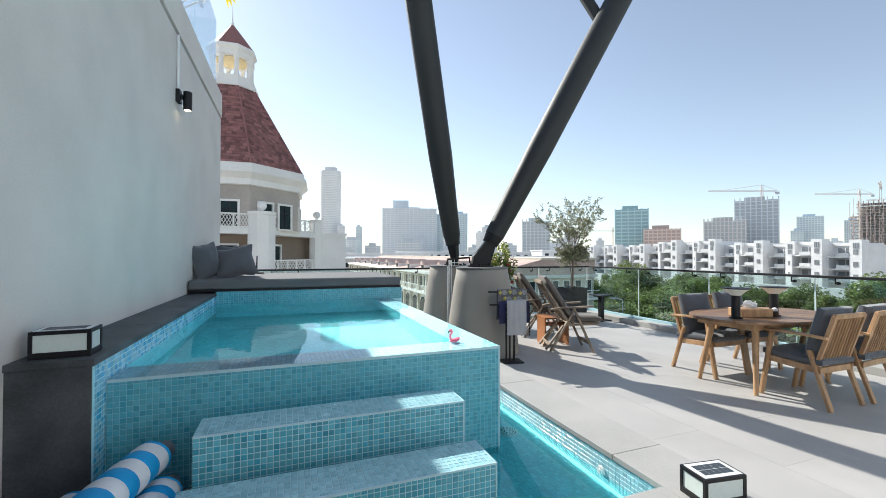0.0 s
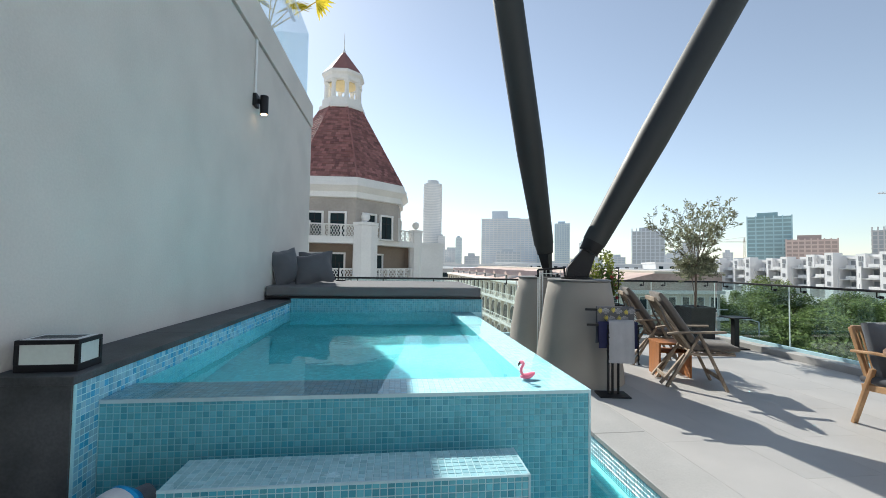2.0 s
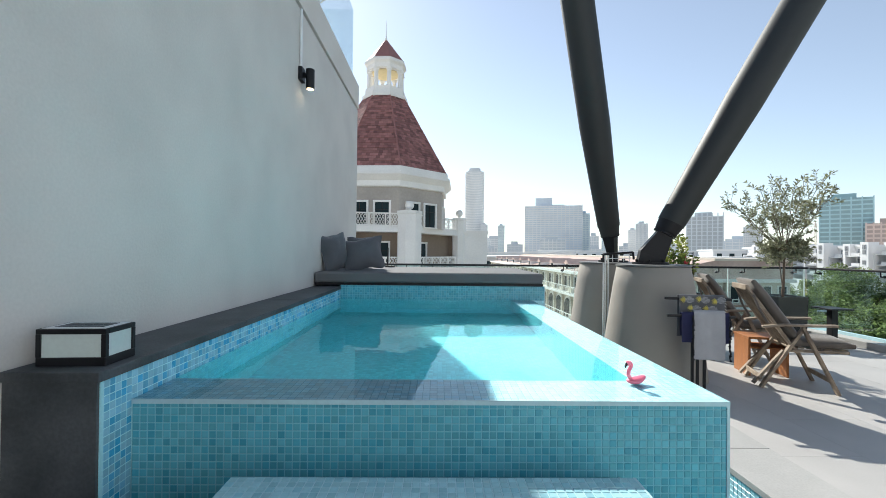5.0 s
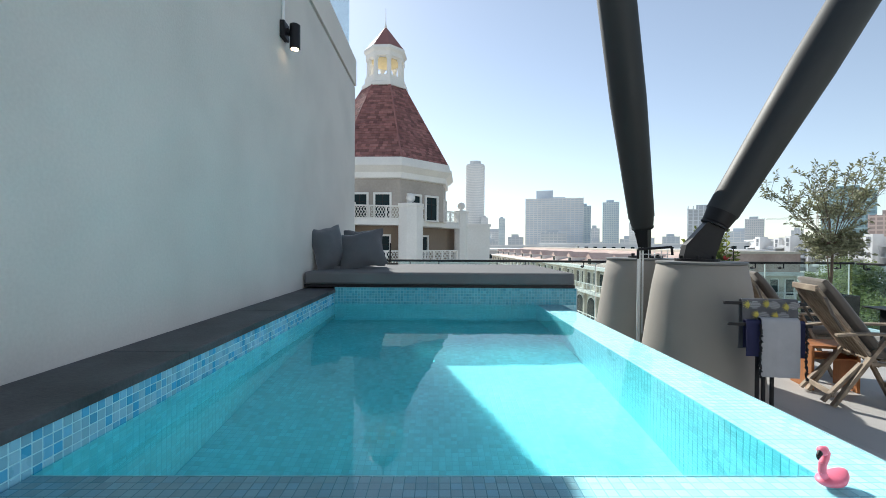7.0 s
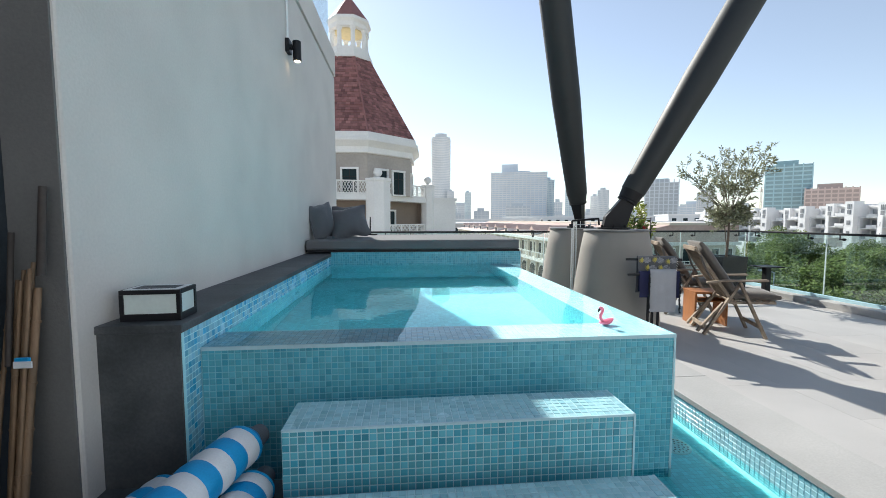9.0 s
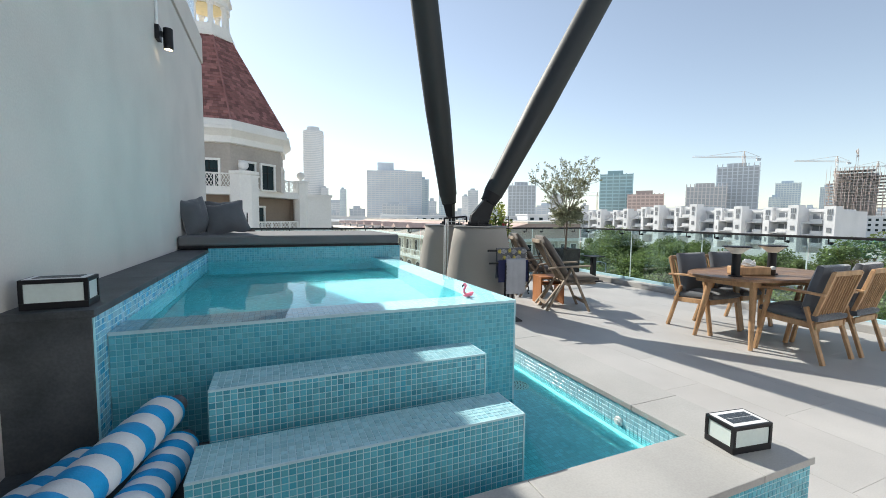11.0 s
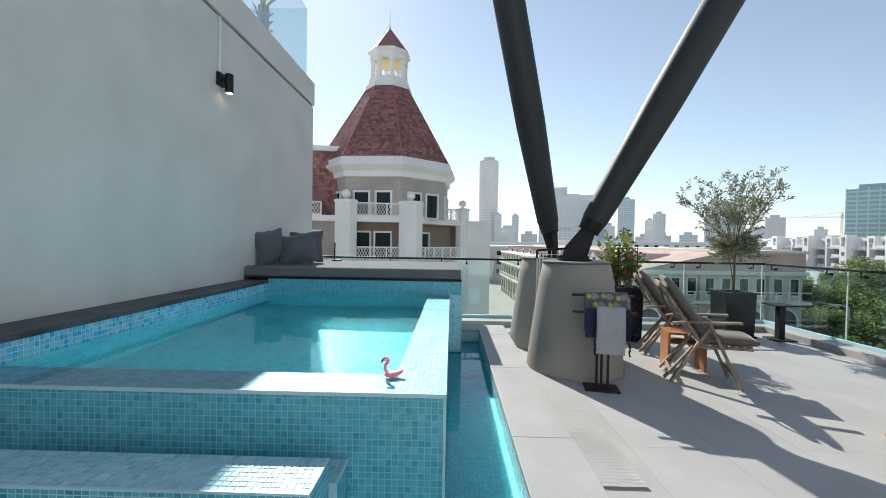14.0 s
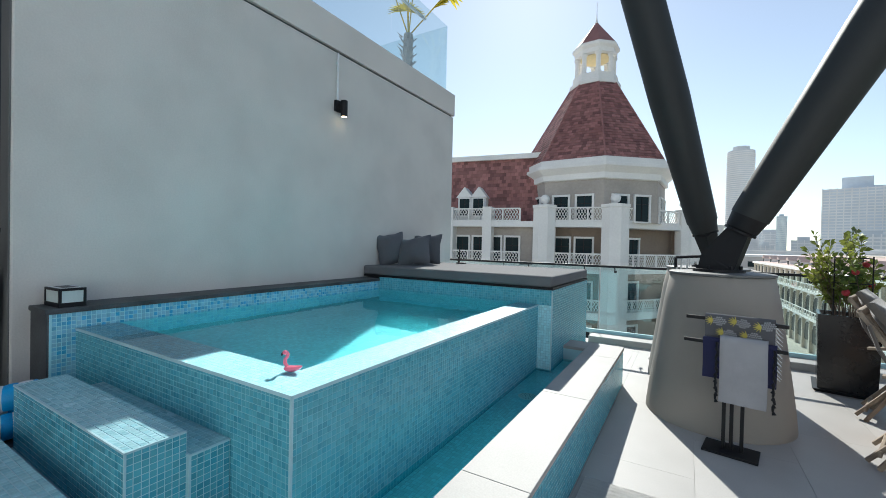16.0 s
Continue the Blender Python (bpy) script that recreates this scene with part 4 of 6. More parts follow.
def window_on(parent, p, along, out, w, h, panes=2, frame_w=0.14, name="window"):
    """A framed window at p (its foot's middle); out points from the wall."""
    a, o, z = Vector(along).normalized(), Vector(out).normalized(), Vector((0, 0, 1))
    m = Matrix((( *a, 0), (*o, 0), (*z, 0), (0, 0, 0, 1))).transposed()
    m = Matrix.Translation(p) @ m
    bm = bmesh.new()
    box(bm, -w / 2 - frame_w, 0.0, 0, -w / 2, 0.14, h, 0, m); box(bm, w / 2, 0.0, 0, w / 2 + frame_w, 0.14, h, 0, m)
    box(bm, -w / 2 - frame_w, 0.0, h, w / 2 + frame_w, 0.16, h + frame_w, 0, m); box(bm, -w / 2 - frame_w, 0.0, -0.1, w / 2 + frame_w, 0.2, 0.0, 0, m)
    f = part(name, bm, WHITEW, parent)
    part("pane", boxed(-w / 2, 0.01, 0, w / 2, 0.04, h, 0, m), PANE, f, "dark glass")
    bm = bmesh.new()
    for k in range(1, panes):
        u = -w / 2 + w * k / panes
        box(bm, u - 0.025, 0.02, 0, u + 0.025, 0.07, h, 0, m)
    box(bm, -w / 2, 0.02, h * 0.68, w / 2, 0.07, h * 0.68 + 0.045, 0, m)
    part("glazing_bar", bm, BLACK, f)
    return f


def railing(parent, a, b, z, h=0.95, bay=1.15):
    """White posts and rails with dark lattice bays."""
    a, b = Vector(a), Vector(b)
    d = b - a
    n = max(1, round(d.length / bay))
    z0 = Vector((0, 0, z))
    bm = bar(bmesh.new(), a + z0 + Vector((0, 0, h)), b + z0 + Vector((0, 0, h)), 0.14, 0.1, 0)
    bar(bm, a + z0 + Vector((0, 0, 0.06)), b + z0 + Vector((0, 0, 0.06)), 0.1, 0.1, 0)
    r = part("railing", bm, WHITEW, parent, "white railing")
    for i in range(n + 1):
        p = a + d * i / n + z0
        part("post", bar(bmesh.new(), p, p + Vector((0, 0, h)), 0.12, 0.12, 0), WHITEW, r)
    lat = bmesh.new()
    u = d.normalized()
    for i in range(n):
        s, L = a + d * i / n + z0, d.length / n
        for k in range(5):
            p0, p1 = L * (0.08 + 0.84 * k / 5), L * (0.08 + 0.84 * (k + 1) / 5)
            for q0, q1, h0, h1 in ((p0, p1, 0.12, 0.5), (p1, p0, 0.12, 0.5), (p0, p1, 0.5, h - 0.05), (p1, p0, 0.5, h - 0.05)):
                rod(lat, s + u * q0 + Vector((0, 0, h0)), s + u * q1 + Vector((0, 0, h1)), 0.022, None, 4, False)
    part("lattice", lat, WHITEW, r)["kind"] = "stuff"


# balcony plan: front, then the slanting side
F0, F1, F2 = Vector((-3.1, -5.5, 0)), Vector((1.66, -5.46, 0)), Vector((6.67, -0.24, 0))
out_f, out_s = Vector((0, -1, 0)), (F2 - F1).cross(Vector((0, 0, 1))).normalized()


def storey_slab(z0, z1):
    ring = [F0, F1, F2, Vector((6.67, 3.0, 0)), Vector((-3.1, 3.0, 0))]
    return loft([[p + Vector((0, 0, z0)) for p in ring], [p + Vector((0, 0, z1)) for p in ring]])


LEVELS = (3.2, -0.05, -3.3, -6.55, -9.8)
for z in LEVELS:
    part("balcony_floor", storey_slab(z - 0.42, z), WHITEW, tower)
    railing(tower, F0 + Vector((0.6, 0.05, 0)), F1 + Vector((-0.6, 0.05, 0)), z)
    railing(tower, F1 + (F2 - F1).normalized() * 0.7 - out_s * 0.05, F2 - (F2 - F1).normalized() * 0.6 - out_s * 0.05, z)
for z0, z1 in zip(LEVELS[1:] + (GROUND_Z,), LEVELS):
    ring = [Vector((-3.1, -3.9, 0)), Vector((1.1, -3.9, 0)), Vector((5.9, 0.6, 0)), Vector((6.5, 0.6, 0)), Vector((6.5, 3, 0)), Vector((-3.1, 3, 0))]
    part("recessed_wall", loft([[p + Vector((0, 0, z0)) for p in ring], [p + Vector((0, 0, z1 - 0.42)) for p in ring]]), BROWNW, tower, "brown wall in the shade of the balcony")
    if z0 > -8:
        for u in (-2.0, -0.4):
            window_on(tower, Vector((u, -3.9, z0 + 0.05)), (1, 0, 0), (0, -1, 0), 1.15, 2.0)
        s = (ring[2] - ring[1]).normalized()
        o = s.cross(Vector((0, 0, 1))).normalized()
        for k in (1.1, 2.6):
            window_on(tower, ring[1] + s * k + Vector((0, 0, z0 + 0.05)), s, o, 0.95, 2.0)
for p, w in ((F0, 0.8), (F1, 0.9), (F2, 0.6)):
    bm = bmesh.new()
    lathe(bm, [(w * 1.05, GROUND_Z), (w * 1.05, 4.1), (w * 1.12, 4.15), (w * 1.12, 4.35), (w * 0.7, 4.4)], 8, (p.x, p.y + 0.25), math.pi / 8)
    pier = part("pier", bm, WHITEW, tower, "white render pier")
    part("ball", lathe(bmesh.new(), [(0.12, 4.38), (0.12, 4.5)] + [(0.34 * math.cos(a), 4.8 + 0.34 * math.sin(a)) for a in [radians(-70 + 20 * i) for i in range(8)]] + [(0.02, 5.14)], 14, (p.x, p.y + 0.25)), WHITEW, pier, smooth=True)
oc = octo(5.5, 3.2)
for k in (7, 0, 1, 6):
    a, b = oc[k], oc[(k + 1) % 8]
    s = (b - a).normalized(); o = s.cross(Vector((0, 0, 1))).normalized()
    for q in (0.30, 0.70):
        window_on(tower, a.lerp(b, q) + Vector((0, 0, 0.05)), s, o, 1.05, 1.75)
# pier to the right of the slanting side
part("end_pier", boxed(6.9, -0.3, GROUND_Z, 9.2, 3.0, 3.0), WHITEW, tower)
part("end_pier_cap", boxed(6.8, -0.4, 3.0, 9.3, 3.1, 3.25), WHITEW, tower)

# the lower wing with a mansard roof and dormers
wing = thing("mansard_wing", "white wing with red mansard roof and dormers", "building", at=pose(-4.1, 36.4, 0, 0, 0, 9.8))
def prism(x0, x1, y0, y1, z0, z1, inset):
    return loft([[Vector(p) for p in ((x0, y0, z0), (x1, y0, z0), (x1, y1, z0), (x0, y1, z0))], [Vector(p) for p in ((x0, y0 + inset, z1), (x1, y0 + inset, z1), (x1, y1, z1), (x0, y1, z1))]])


part("roof", prism(-30, -3.3, -3.6, 6, 3.2, 8.4, 0.9), ROOF, wing, "red-brown tiled mansard roof")
slope_tiles(Vector((-24, -3.62, 3.2)), Vector((-3.3, -3.62, 3.2)), Vector((-3.3, -2.72, 8.4)), Vector((-24, -2.72, 8.4)), 18, 3.0, wing)
part("roof_cornice", boxed(-30, -3.0, 8.35, -3.2, 6, 8.75), WHITEW, wing)
part("wall", boxed(-30, -4.4, GROUND_Z, -3.3, 6, 2.8), STONEW, wing, "taupe stone wall")
for z in LEVELS:
    part("balcony_floor", boxed(-30, -5.3, z - 0.42, -3.7, -4.3, z), WHITEW, wing)
    for x in (-22, -18.8, -15.6, -12.4, -9.2, -6.6):
        railing(wing, (x - 1.3 if x < -7 else x - 1.2, -5.25, 0), (x + 1.3 if x < -7 else x + 1.4, -5.25, 0), z)
        if z < 3:
            window_on(wing, Vector((x - 0.7, -4.4, z + 0.05)), (1, 0, 0), (0, -1, 0), 1.0, 2.0)
            window_on(wing, Vector((x + 0.7, -4.4, z + 0.05)), (1, 0, 0), (0, -1, 0), 1.0, 2.0)
for x in (-20.4, -17.2, -14.0, -10.8, -7.7):
    part("pier", boxed(x - 0.35, -5.4, GROUND_Z, x + 0.35, -4.3, 4.3), WHITEW, wing)
for x in (-21, -15.2, -9.3):
    d = part("dormer", boxed(x - 1.15, -4.2, 3.2, x + 1.15, -2.9, 5.2), WHITEW, wing, "white double-gabled dormer")
    for g in (-0.6, 0.6):
        bm = loft([[Vector((x + g - 0.68, -4.35, 5.15)), Vector((x + g + 0.68, -4.35, 5.15)), Vector((x + g, -4.35, 6.0))], [Vector((x + g - 0.68, -2.4, 5.15)), Vector((x + g + 0.68, -2.4, 5.15)), Vector((x + g, -2.4, 6.0))]])
        part("gable", bm, WHITEW, d)
        window_on(wing, Vector((x + g * 0.95, -4.2, 3.7)), (1, 0, 0), (0, -1, 0), 0.85, 1.35, frame_w=0.08)

# ---- arcaded buildings round the court below ----
BUFF = material("buff_render", (0.60, 0.55, 0.47), 0.85, vary=0.06, scale=0.2, fine=5, bump=0.0)
PINKROOF = material("faded_roof_tiles", (0.52, 0.37, 0.32), 0.8, vary=0.12, scale=0.3, fine=3, bump=0.0, second=(0.58, 0.45, 0.39))


def arch_ring(p, a, o, w, h, depth, inner=0.0):
    """A round-headed slab of width w whose foot's middle is p; a runs along the wall, o out of it."""
    ring = [p - a * (w / 2), p + a * (w / 2)]
    ring += [p + a * (w / 2) * math.cos(q) + Vector((0, 0, h + w / 2 * math.sin(q))) for q in [math.pi * k / 10 for k in range(11)]]
    return loft([ring, [v + o * depth for v in ring]])


def facade(t, p0, along, out, length, bays, eave):
    """Window row under the eave, a balcony with posts, and two storeys of arches."""
    a, o, up = Vector(along), Vector(out), Vector((0, 0, 1))
    b = length / bays
    p0 = Vector((p0[0], p0[1], 0))
    part("eave", bar(bmesh.new(), p0 + o * 0.3 + up * eave, p0 + a * length + o * 0.3 + up * eave, 0.9, 0.35, 0), WHITEW, t, "white moulded eave")
    for z in (eave - 2.9, eave - 6.6):
        course = part("string_course", bar(bmesh.new(), p0 + o * 0.5 + up * z, p0 + a * length + o * 0.5 + up * z, 1.2, 0.28, 0), WHITEW, t)
        part("top_rail", bar(bmesh.new(), p0 + o * 1.0 + up * (z + 1.05), p0 + a * length + o * 1.0 + up * (z + 1.05), 0.1, 0.1, 0), WHITEW, course)
        for k in range(bays * 3):
            q = p0 + a * (k * b / 3) + o * 1.0 + up * z
            part("baluster", bar(bmesh.new(), q, q + up * 1.05, 0.09, 0.09, 0), WHITEW, course)
    for k in range(bays):
        c = p0 + a * ((k + 0.5) * b)
        for u in (-0.24, 0.24):
            w = part("window", bar(bmesh.new(), c + a * u * b + up * (eave - 2.3), c + a * u * b + up * (eave - 0.5), b * 0.3, 0.2, 0, o), WHITEW, t)
            part("pane", bar(bmesh.new(), c + a * u * b + o * 0.1 + up * (eave - 2.2), c + a * u * b + o * 0.1 + up * (eave - 0.6), b * 0.22, 0.06, 0, o), PANE, w)
        for z in (eave - 6.3, eave - 10.2):
            arch = part("arch_trim", arch_ring(c + up * z, a, o, b * 0.78, 1.5, 0.14), WHITEW, t)
            part("arch_opening", arch_ring(c + up * z, a, o, b * 0.62, 1.5, 0.2), PANE, arch)
        q = p0 + a * (k * b)
        part("column", bar(bmesh.new(), q + o * 0.15 + up * GROUND_Z, q + o * 0.15 + up * (eave - 0.2), 0.5, 0.5, 0), BUFF, t)


def arcade(length, label, at, bays, eave=-1.3, top=0.75):
    t = thing("arcade_building", label, "building", "arcaded court buildings", at)
    part("wall", boxed(0, 0.6, GROUND_Z, length, 18, eave), BUFF, t, "buff rendered wall")
    part("roof", prism(-0.3, length + 0.3, 0.3, 18, eave, top, 9.5), PINKROOF, t, "faded pink tiled roof")
    part("ridge", boxed(-0.4, 9.6, top - 0.05, length + 0.4, 18.2, top + 0.2), BUFF, t)
    facade(t, (0, 0.6), (1, 0, 0), (0, -1, 0), length, bays, eave)
    facade(t, (length, 0.6), (0, 1, 0), (1, 0, 0), 17.4, 5, eave)
    b = length / bays
    for k in range(0, bays, 2):
        x = (k + 0.5) * b
        z = eave + 0.3
        d = part("dormer", boxed(x - 0.8, 1.7, z - 0.2, x + 0.8, 5.5, z + 0.75), WHITEW, t)
        part("dormer_roof", loft([[Vector((x - 1.0, 1.5, z + 0.72)), Vector((x + 1.0, 1.5, z + 0.72)), Vector((x, 1.5, z + 1.4))], [Vector((x - 1.0, 7.5, z + 0.72)), Vector((x + 1.0, 7.5, z + 0.72)), Vector((x, 7.5, z + 1.4))]]), PINKROOF, d)
        part("pane", boxed(x - 0.45, 1.62, z - 0.05, x + 0.45, 1.72, z + 0.65), PANE, d)
    return t


arcade(80, "long buff arcaded building with faded tiled roof", pose(16, 122, 0, 0, 0, -88), 22)
red = thing("red_roof_hall", "low hall with a dark red hipped roof", "building", at=pose(37, 60, 0, 0, 0, 0))
part("wall", boxed(-0.6, 0, GROUND_Z, 13, 12, -1.3), BUFF, red)
part("roof", loft([[Vector(p) for p in ((-1, -0.5, -1.3), (13.5, -0.5, -1.3), (13.5, 12.5, -1.3), (-1, 12.5, -1.3))], [Vector(p) for p in ((0, 2, 0.8), (12, 2, 0.8), (12, 10, 0.8), (0, 10, 0.8))]]), ROOF, red, "dark red tiled roof")
CANVAS = material("cream_canvas", (0.66, 0.58, 0.44), 0.9, vary=0.05)
for x, y in ((7.5, 34), (10.5, 37), (8.5, 41)):
    t = thing("parasol", "cream square parasol in the court below", "parasol", "court parasols", pose(x, y, -11.0))
    part("canopy", loft([[Vector(p) for p in ((-2, -2, 2.6), (2, -2, 2.6), (2, 2, 2.6), (-2, 2, 2.6))], [Vector(p) for p in ((-0.05, -0.05, 3.7), (0.05, -0.05, 3.7), (0.05, 0.05, 3.7), (-0.05, 0.05, 3.7))]]), CANVAS, t)
    part("pole", rod(bmesh.new(), (0, 0, -2.0), (0, 0, 3.6), 0.06, None, 8), WHITEW, t)

# ---- dining set ----
TC = Vector((4.98, 3.075, 0))
table = thing("dining_table", "oval teak dining table with slatted top", "table", at=pose(TC.x, TC.y, 0))
A, B = 0.87, 0.52


def half_width(y):
    return A * max(0.0, 1 - abs(y / B) ** 2.3) ** (1 / 2.3)


def plank(y0, y1, x0, x1, z0=0.715, z1=0.742):
    """A table plank between y0 and y1 whose ends follow the oval."""
    n = 6
    top, bot = [], []
    ys = [y0 + (y1 - y0) * i / n for i in range(n + 1)]
    right = [(min(x1, half_width(y)), y) for y in ys]
    left = [(max(x0, -half_width(y)), y) for y in reversed(ys)]
    ring = [Vector((x, y, 0)) for x, y in right + left]
    return loft([[p + Vector((0, 0, z0)) for p in ring], [p + Vector((0, 0, z1 - 0.004)) for p in ring], [p * 0.997 + Vector((0, 0, z1)) for p in ring]])


n_planks = 11
for k in range(n_planks):
    y0, y1 = -B * 0.995 + 2 * B * 0.995 * k / n_planks, -B * 0.995 + 2 * B * 0.995 * (k + 1) / n_planks
    for x0, x1 in ((-A, -0.003), (0.003, A)):
        part("plank", plank(y0 + 0.002, y1 - 0.002, x0, x1), TEAKTOP, table, smooth=False)
bm = boxed(-0.62, -0.30, 0.64, 0.62, -0.275, 0.714, 0.003); box(bm, -0.62, 0.275, 0.64, 0.62, 0.30, 0.714, 0.003)
box(bm, -0.62, -0.275, 0.64, -0.595, 0.275, 0.714, 0.003); box(bm, 0.595, -0.275, 0.64, 0.62, 0.275, 0.714, 0.003)
part("apron", bm, TEAK, table)
for sx in (-1, 1):
    for sy in (-1, 1):
        part("leg", rod(bmesh.new(), (sx * 0.595, sy * 0.30, 0), (sx * 0.47, sy * 0.22, 0.714), 0.021, 0.036, 14), TEAK, table, smooth=True)


def soft_box(w, d, h, puff=0.02, r=0.03, seg=8):
    """A stuffed cushion, standing on z 0, rounded and slightly domed."""
    bm = boxed(-w / 2, -d / 2, 0, w / 2, d / 2, h)
    bmesh.ops.subdivide_edges(bm, edges=bm.edges, cuts=seg, use_grid_fill=True)
    for v in bm.verts:
        u, s, t = v.co.x / (w / 2), v.co.y / (d / 2), v.co.z / (h / 2) - 1
        k = max(0.0, 1 - abs(u) ** 4) * max(0.0, 1 - abs(s) ** 4)
        edge = max(abs(u), abs(s))
        v.co.z = h / 2 + t * (h / 2) * (0.55 + 0.45 * max(0.0, 1 - edge ** 6) ** 0.5) + puff * k * t
        f = 1 - 0.022 * (abs(t) ** 2)
        v.co.x *= f; v.co.y *= f
        v.co.z += 0.004 * noise.noise(Vector((v.co.x * 9, v.co.y * 9, h * 30)))
    return bm


def tilt(bm, m):
    bmesh.ops.transform(bm, matrix=m, verts=bm.verts)
    return bm


def dining_chair():
    c = thing("dining_chair", "teak armchair with charcoal cushions and slatted back", "chair", "chairs round the table")
    for s in (-1, 1):
        part("leg", bar(bmesh.new(), (s * 0.262, 0.275, 0), (s * 0.262, 0.17, 0.645), 0.030, 0.052, 0.006, (1, 0, 0)), TEAK, c)
        part("leg", bar(bmesh.new(), (s * 0.245, -0.29, 0), (s * 0.245, -0.13, 0.52), 0.030, 0.050, 0.006, (1, 0, 0)), TEAK, c)
        bm = bmesh.new()
        pts = [(s * 0.262, 0.25, 0.655), (s * 0.285, 0.10, 0.665), (s * 0.285, -0.10, 0.665), (s * 0.262, -0.27, 0.65)]
        for a, b in zip(pts, pts[1:]):
            bar(bm, a, Vector(b) + (Vector(b) - Vector(a)).normalized() * 0.006, 0.055, 0.022, 0.004)
        part("armrest", bm, TEAK, c)
        part("back_post", bar(bmesh.new(), (s * 0.225, -0.17, 0.36), (s * 0.225, -0.315, 0.86), 0.034, 0.036, 0.005, (1, 0, 0)), TEAK, c)
    bm = bmesh.new()
    for s in (-1, 1):
        bar(bm, (s * 0.24, 0.24, 0.375), (s * 0.24, -0.22, 0.345), 0.024, 0.055, 0.003)
    bar(bm, (-0.24, 0.235, 0.375), (0.24, 0.235, 0.375), 0.024, 0.055, 0.003)
    bar(bm, (-0.24, -0.20, 0.345), (0.24, -0.20, 0.345), 0.024, 0.055, 0.003)
    part("seat_frame", bm, TEAK, c)
    bm = bar(bmesh.new(), (-0.225, -0.312, 0.85), (0.225, -0.312, 0.85), 0.03, 0.045, 0.005)
    part("top_rail", bm, TEAK, c)
    part("bottom_rail", bar(bmesh.new(), (-0.225, -0.19, 0.42), (0.225, -0.19, 0.42), 0.03, 0.04, 0.005), TEAK, c)
    for k in range(9):
        x = -0.18 + 0.045 * k
        part("slat", bar(bmesh.new(), (x, -0.195, 0.425), (x, -0.308, 0.835), 0.018, 0.014, 0.002, (1, 0, 0)), TEAK, c)
    part("seat_cushion", tilt(soft_box(0.50, 0.50, 0.085), pose(0, 0.02, 0.385, 3, 0, 0)), CUSHION, c, "charcoal fabric", smooth=True)
    part("back_cushion", tilt(soft_box(0.46, 0.50, 0.10), pose(0, -0.155, 0.67, 103.5, 0, 0) @ pose(0, 0, -0.05)), CUSHION, c, "charcoal fabric", smooth=True)
    return c


ch = dining_chair()
ch.matrix_world = pose(4.79, 2.54, 0, 0, 0, 0)
copy_thing(ch, pose(5.42, 2.54, 0, 0, 0, 3))
copy_thing(ch, pose(4.79, 3.56, 0, 0, 0, 180))
copy_thing(ch, pose(5.42, 3.58, 0, 0, 0, 177))

SHADE = material("opal_shade", (0.80, 0.78, 0.72), 0.45, vary=0.04, bump=0.05)


def table_lamp(x, y):
    t = thing("table_lamp", "black table lamp with flared opal shade", "lamp", "lamps on the table", pose(x, y, 0.743))
    part("base", lathe(bmesh.new(), [(0.062, 0), (0.062, 0.008), (0.056, 0.013), (0.04, 0.014)], 28), BLACK, t, smooth=True)
    part("column", lathe(bmesh.new(), [(0.040, 0.0141), (0.040, 0.235), (0.037, 0.238)], 28), BLACK, t, smooth=True)
    part("shade", lathe(bmesh.new(), [(0.045, 0.2385), (0.058, 0.252), (0.085, 0.278), (0.118, 0.302), (0.125, 0.306)], 32), SHADE, t, "opal flared shade", smooth=True)
    part("cap", lathe(bmesh.new(), [(0.13, 0.3065), (0.132, 0.312), (0.128, 0.316)], 32), BLACK, t, smooth=True)


table_lamp(4.36, 2.95); table_lamp(4.93, 2.93)
tissue = thing("tissue_box", "teak tissue box with a white tissue pulled up", "box", at=pose(4.66, 3.0, 0.743, 0, 0, -18) @ Matrix.Scale(1.25, 4))
bm = boxed(-0.14, -0.075, 0, 0.14, 0.075, 0.07, 0.006)
part("box_body", bm, TEAK, tissue)
bm = bmesh.new()
bmesh.ops.create_icosphere(bm, subdivisions=3, radius=1)
for v in bm.verts:
    n = noise.noise(v.co * 2.3) * 0.5 + noise.noise(v.co * 5) * 0.3
    v.co = Vector((v.co.x * 0.055 * (1 + n), v.co.y * 0.03 * (1 + n), 0.07 + max(0.001, (v.co.z + 0.6) * 0.036 * (1 + n))))
part("tissue", bm, PLASTIC, tissue, "crumpled white paper tissue")
jar = thing("spice_jar", "small brown jar with a pale lid", "jar", at=pose(4.86, 2.88, 0.743))
part("jar_body", lathe(bmesh.new(), [(0.026, 0), (0.028, 0.004), (0.028, 0.055), (0.022, 0.062)], 18), SOIL, jar, smooth=True)
part("lid", lathe(bmesh.new(), [(0.025, 0.0621), (0.025, 0.085), (0.02, 0.09), (0.006, 0.098)], 18), PLASTIC, jar, smooth=True)


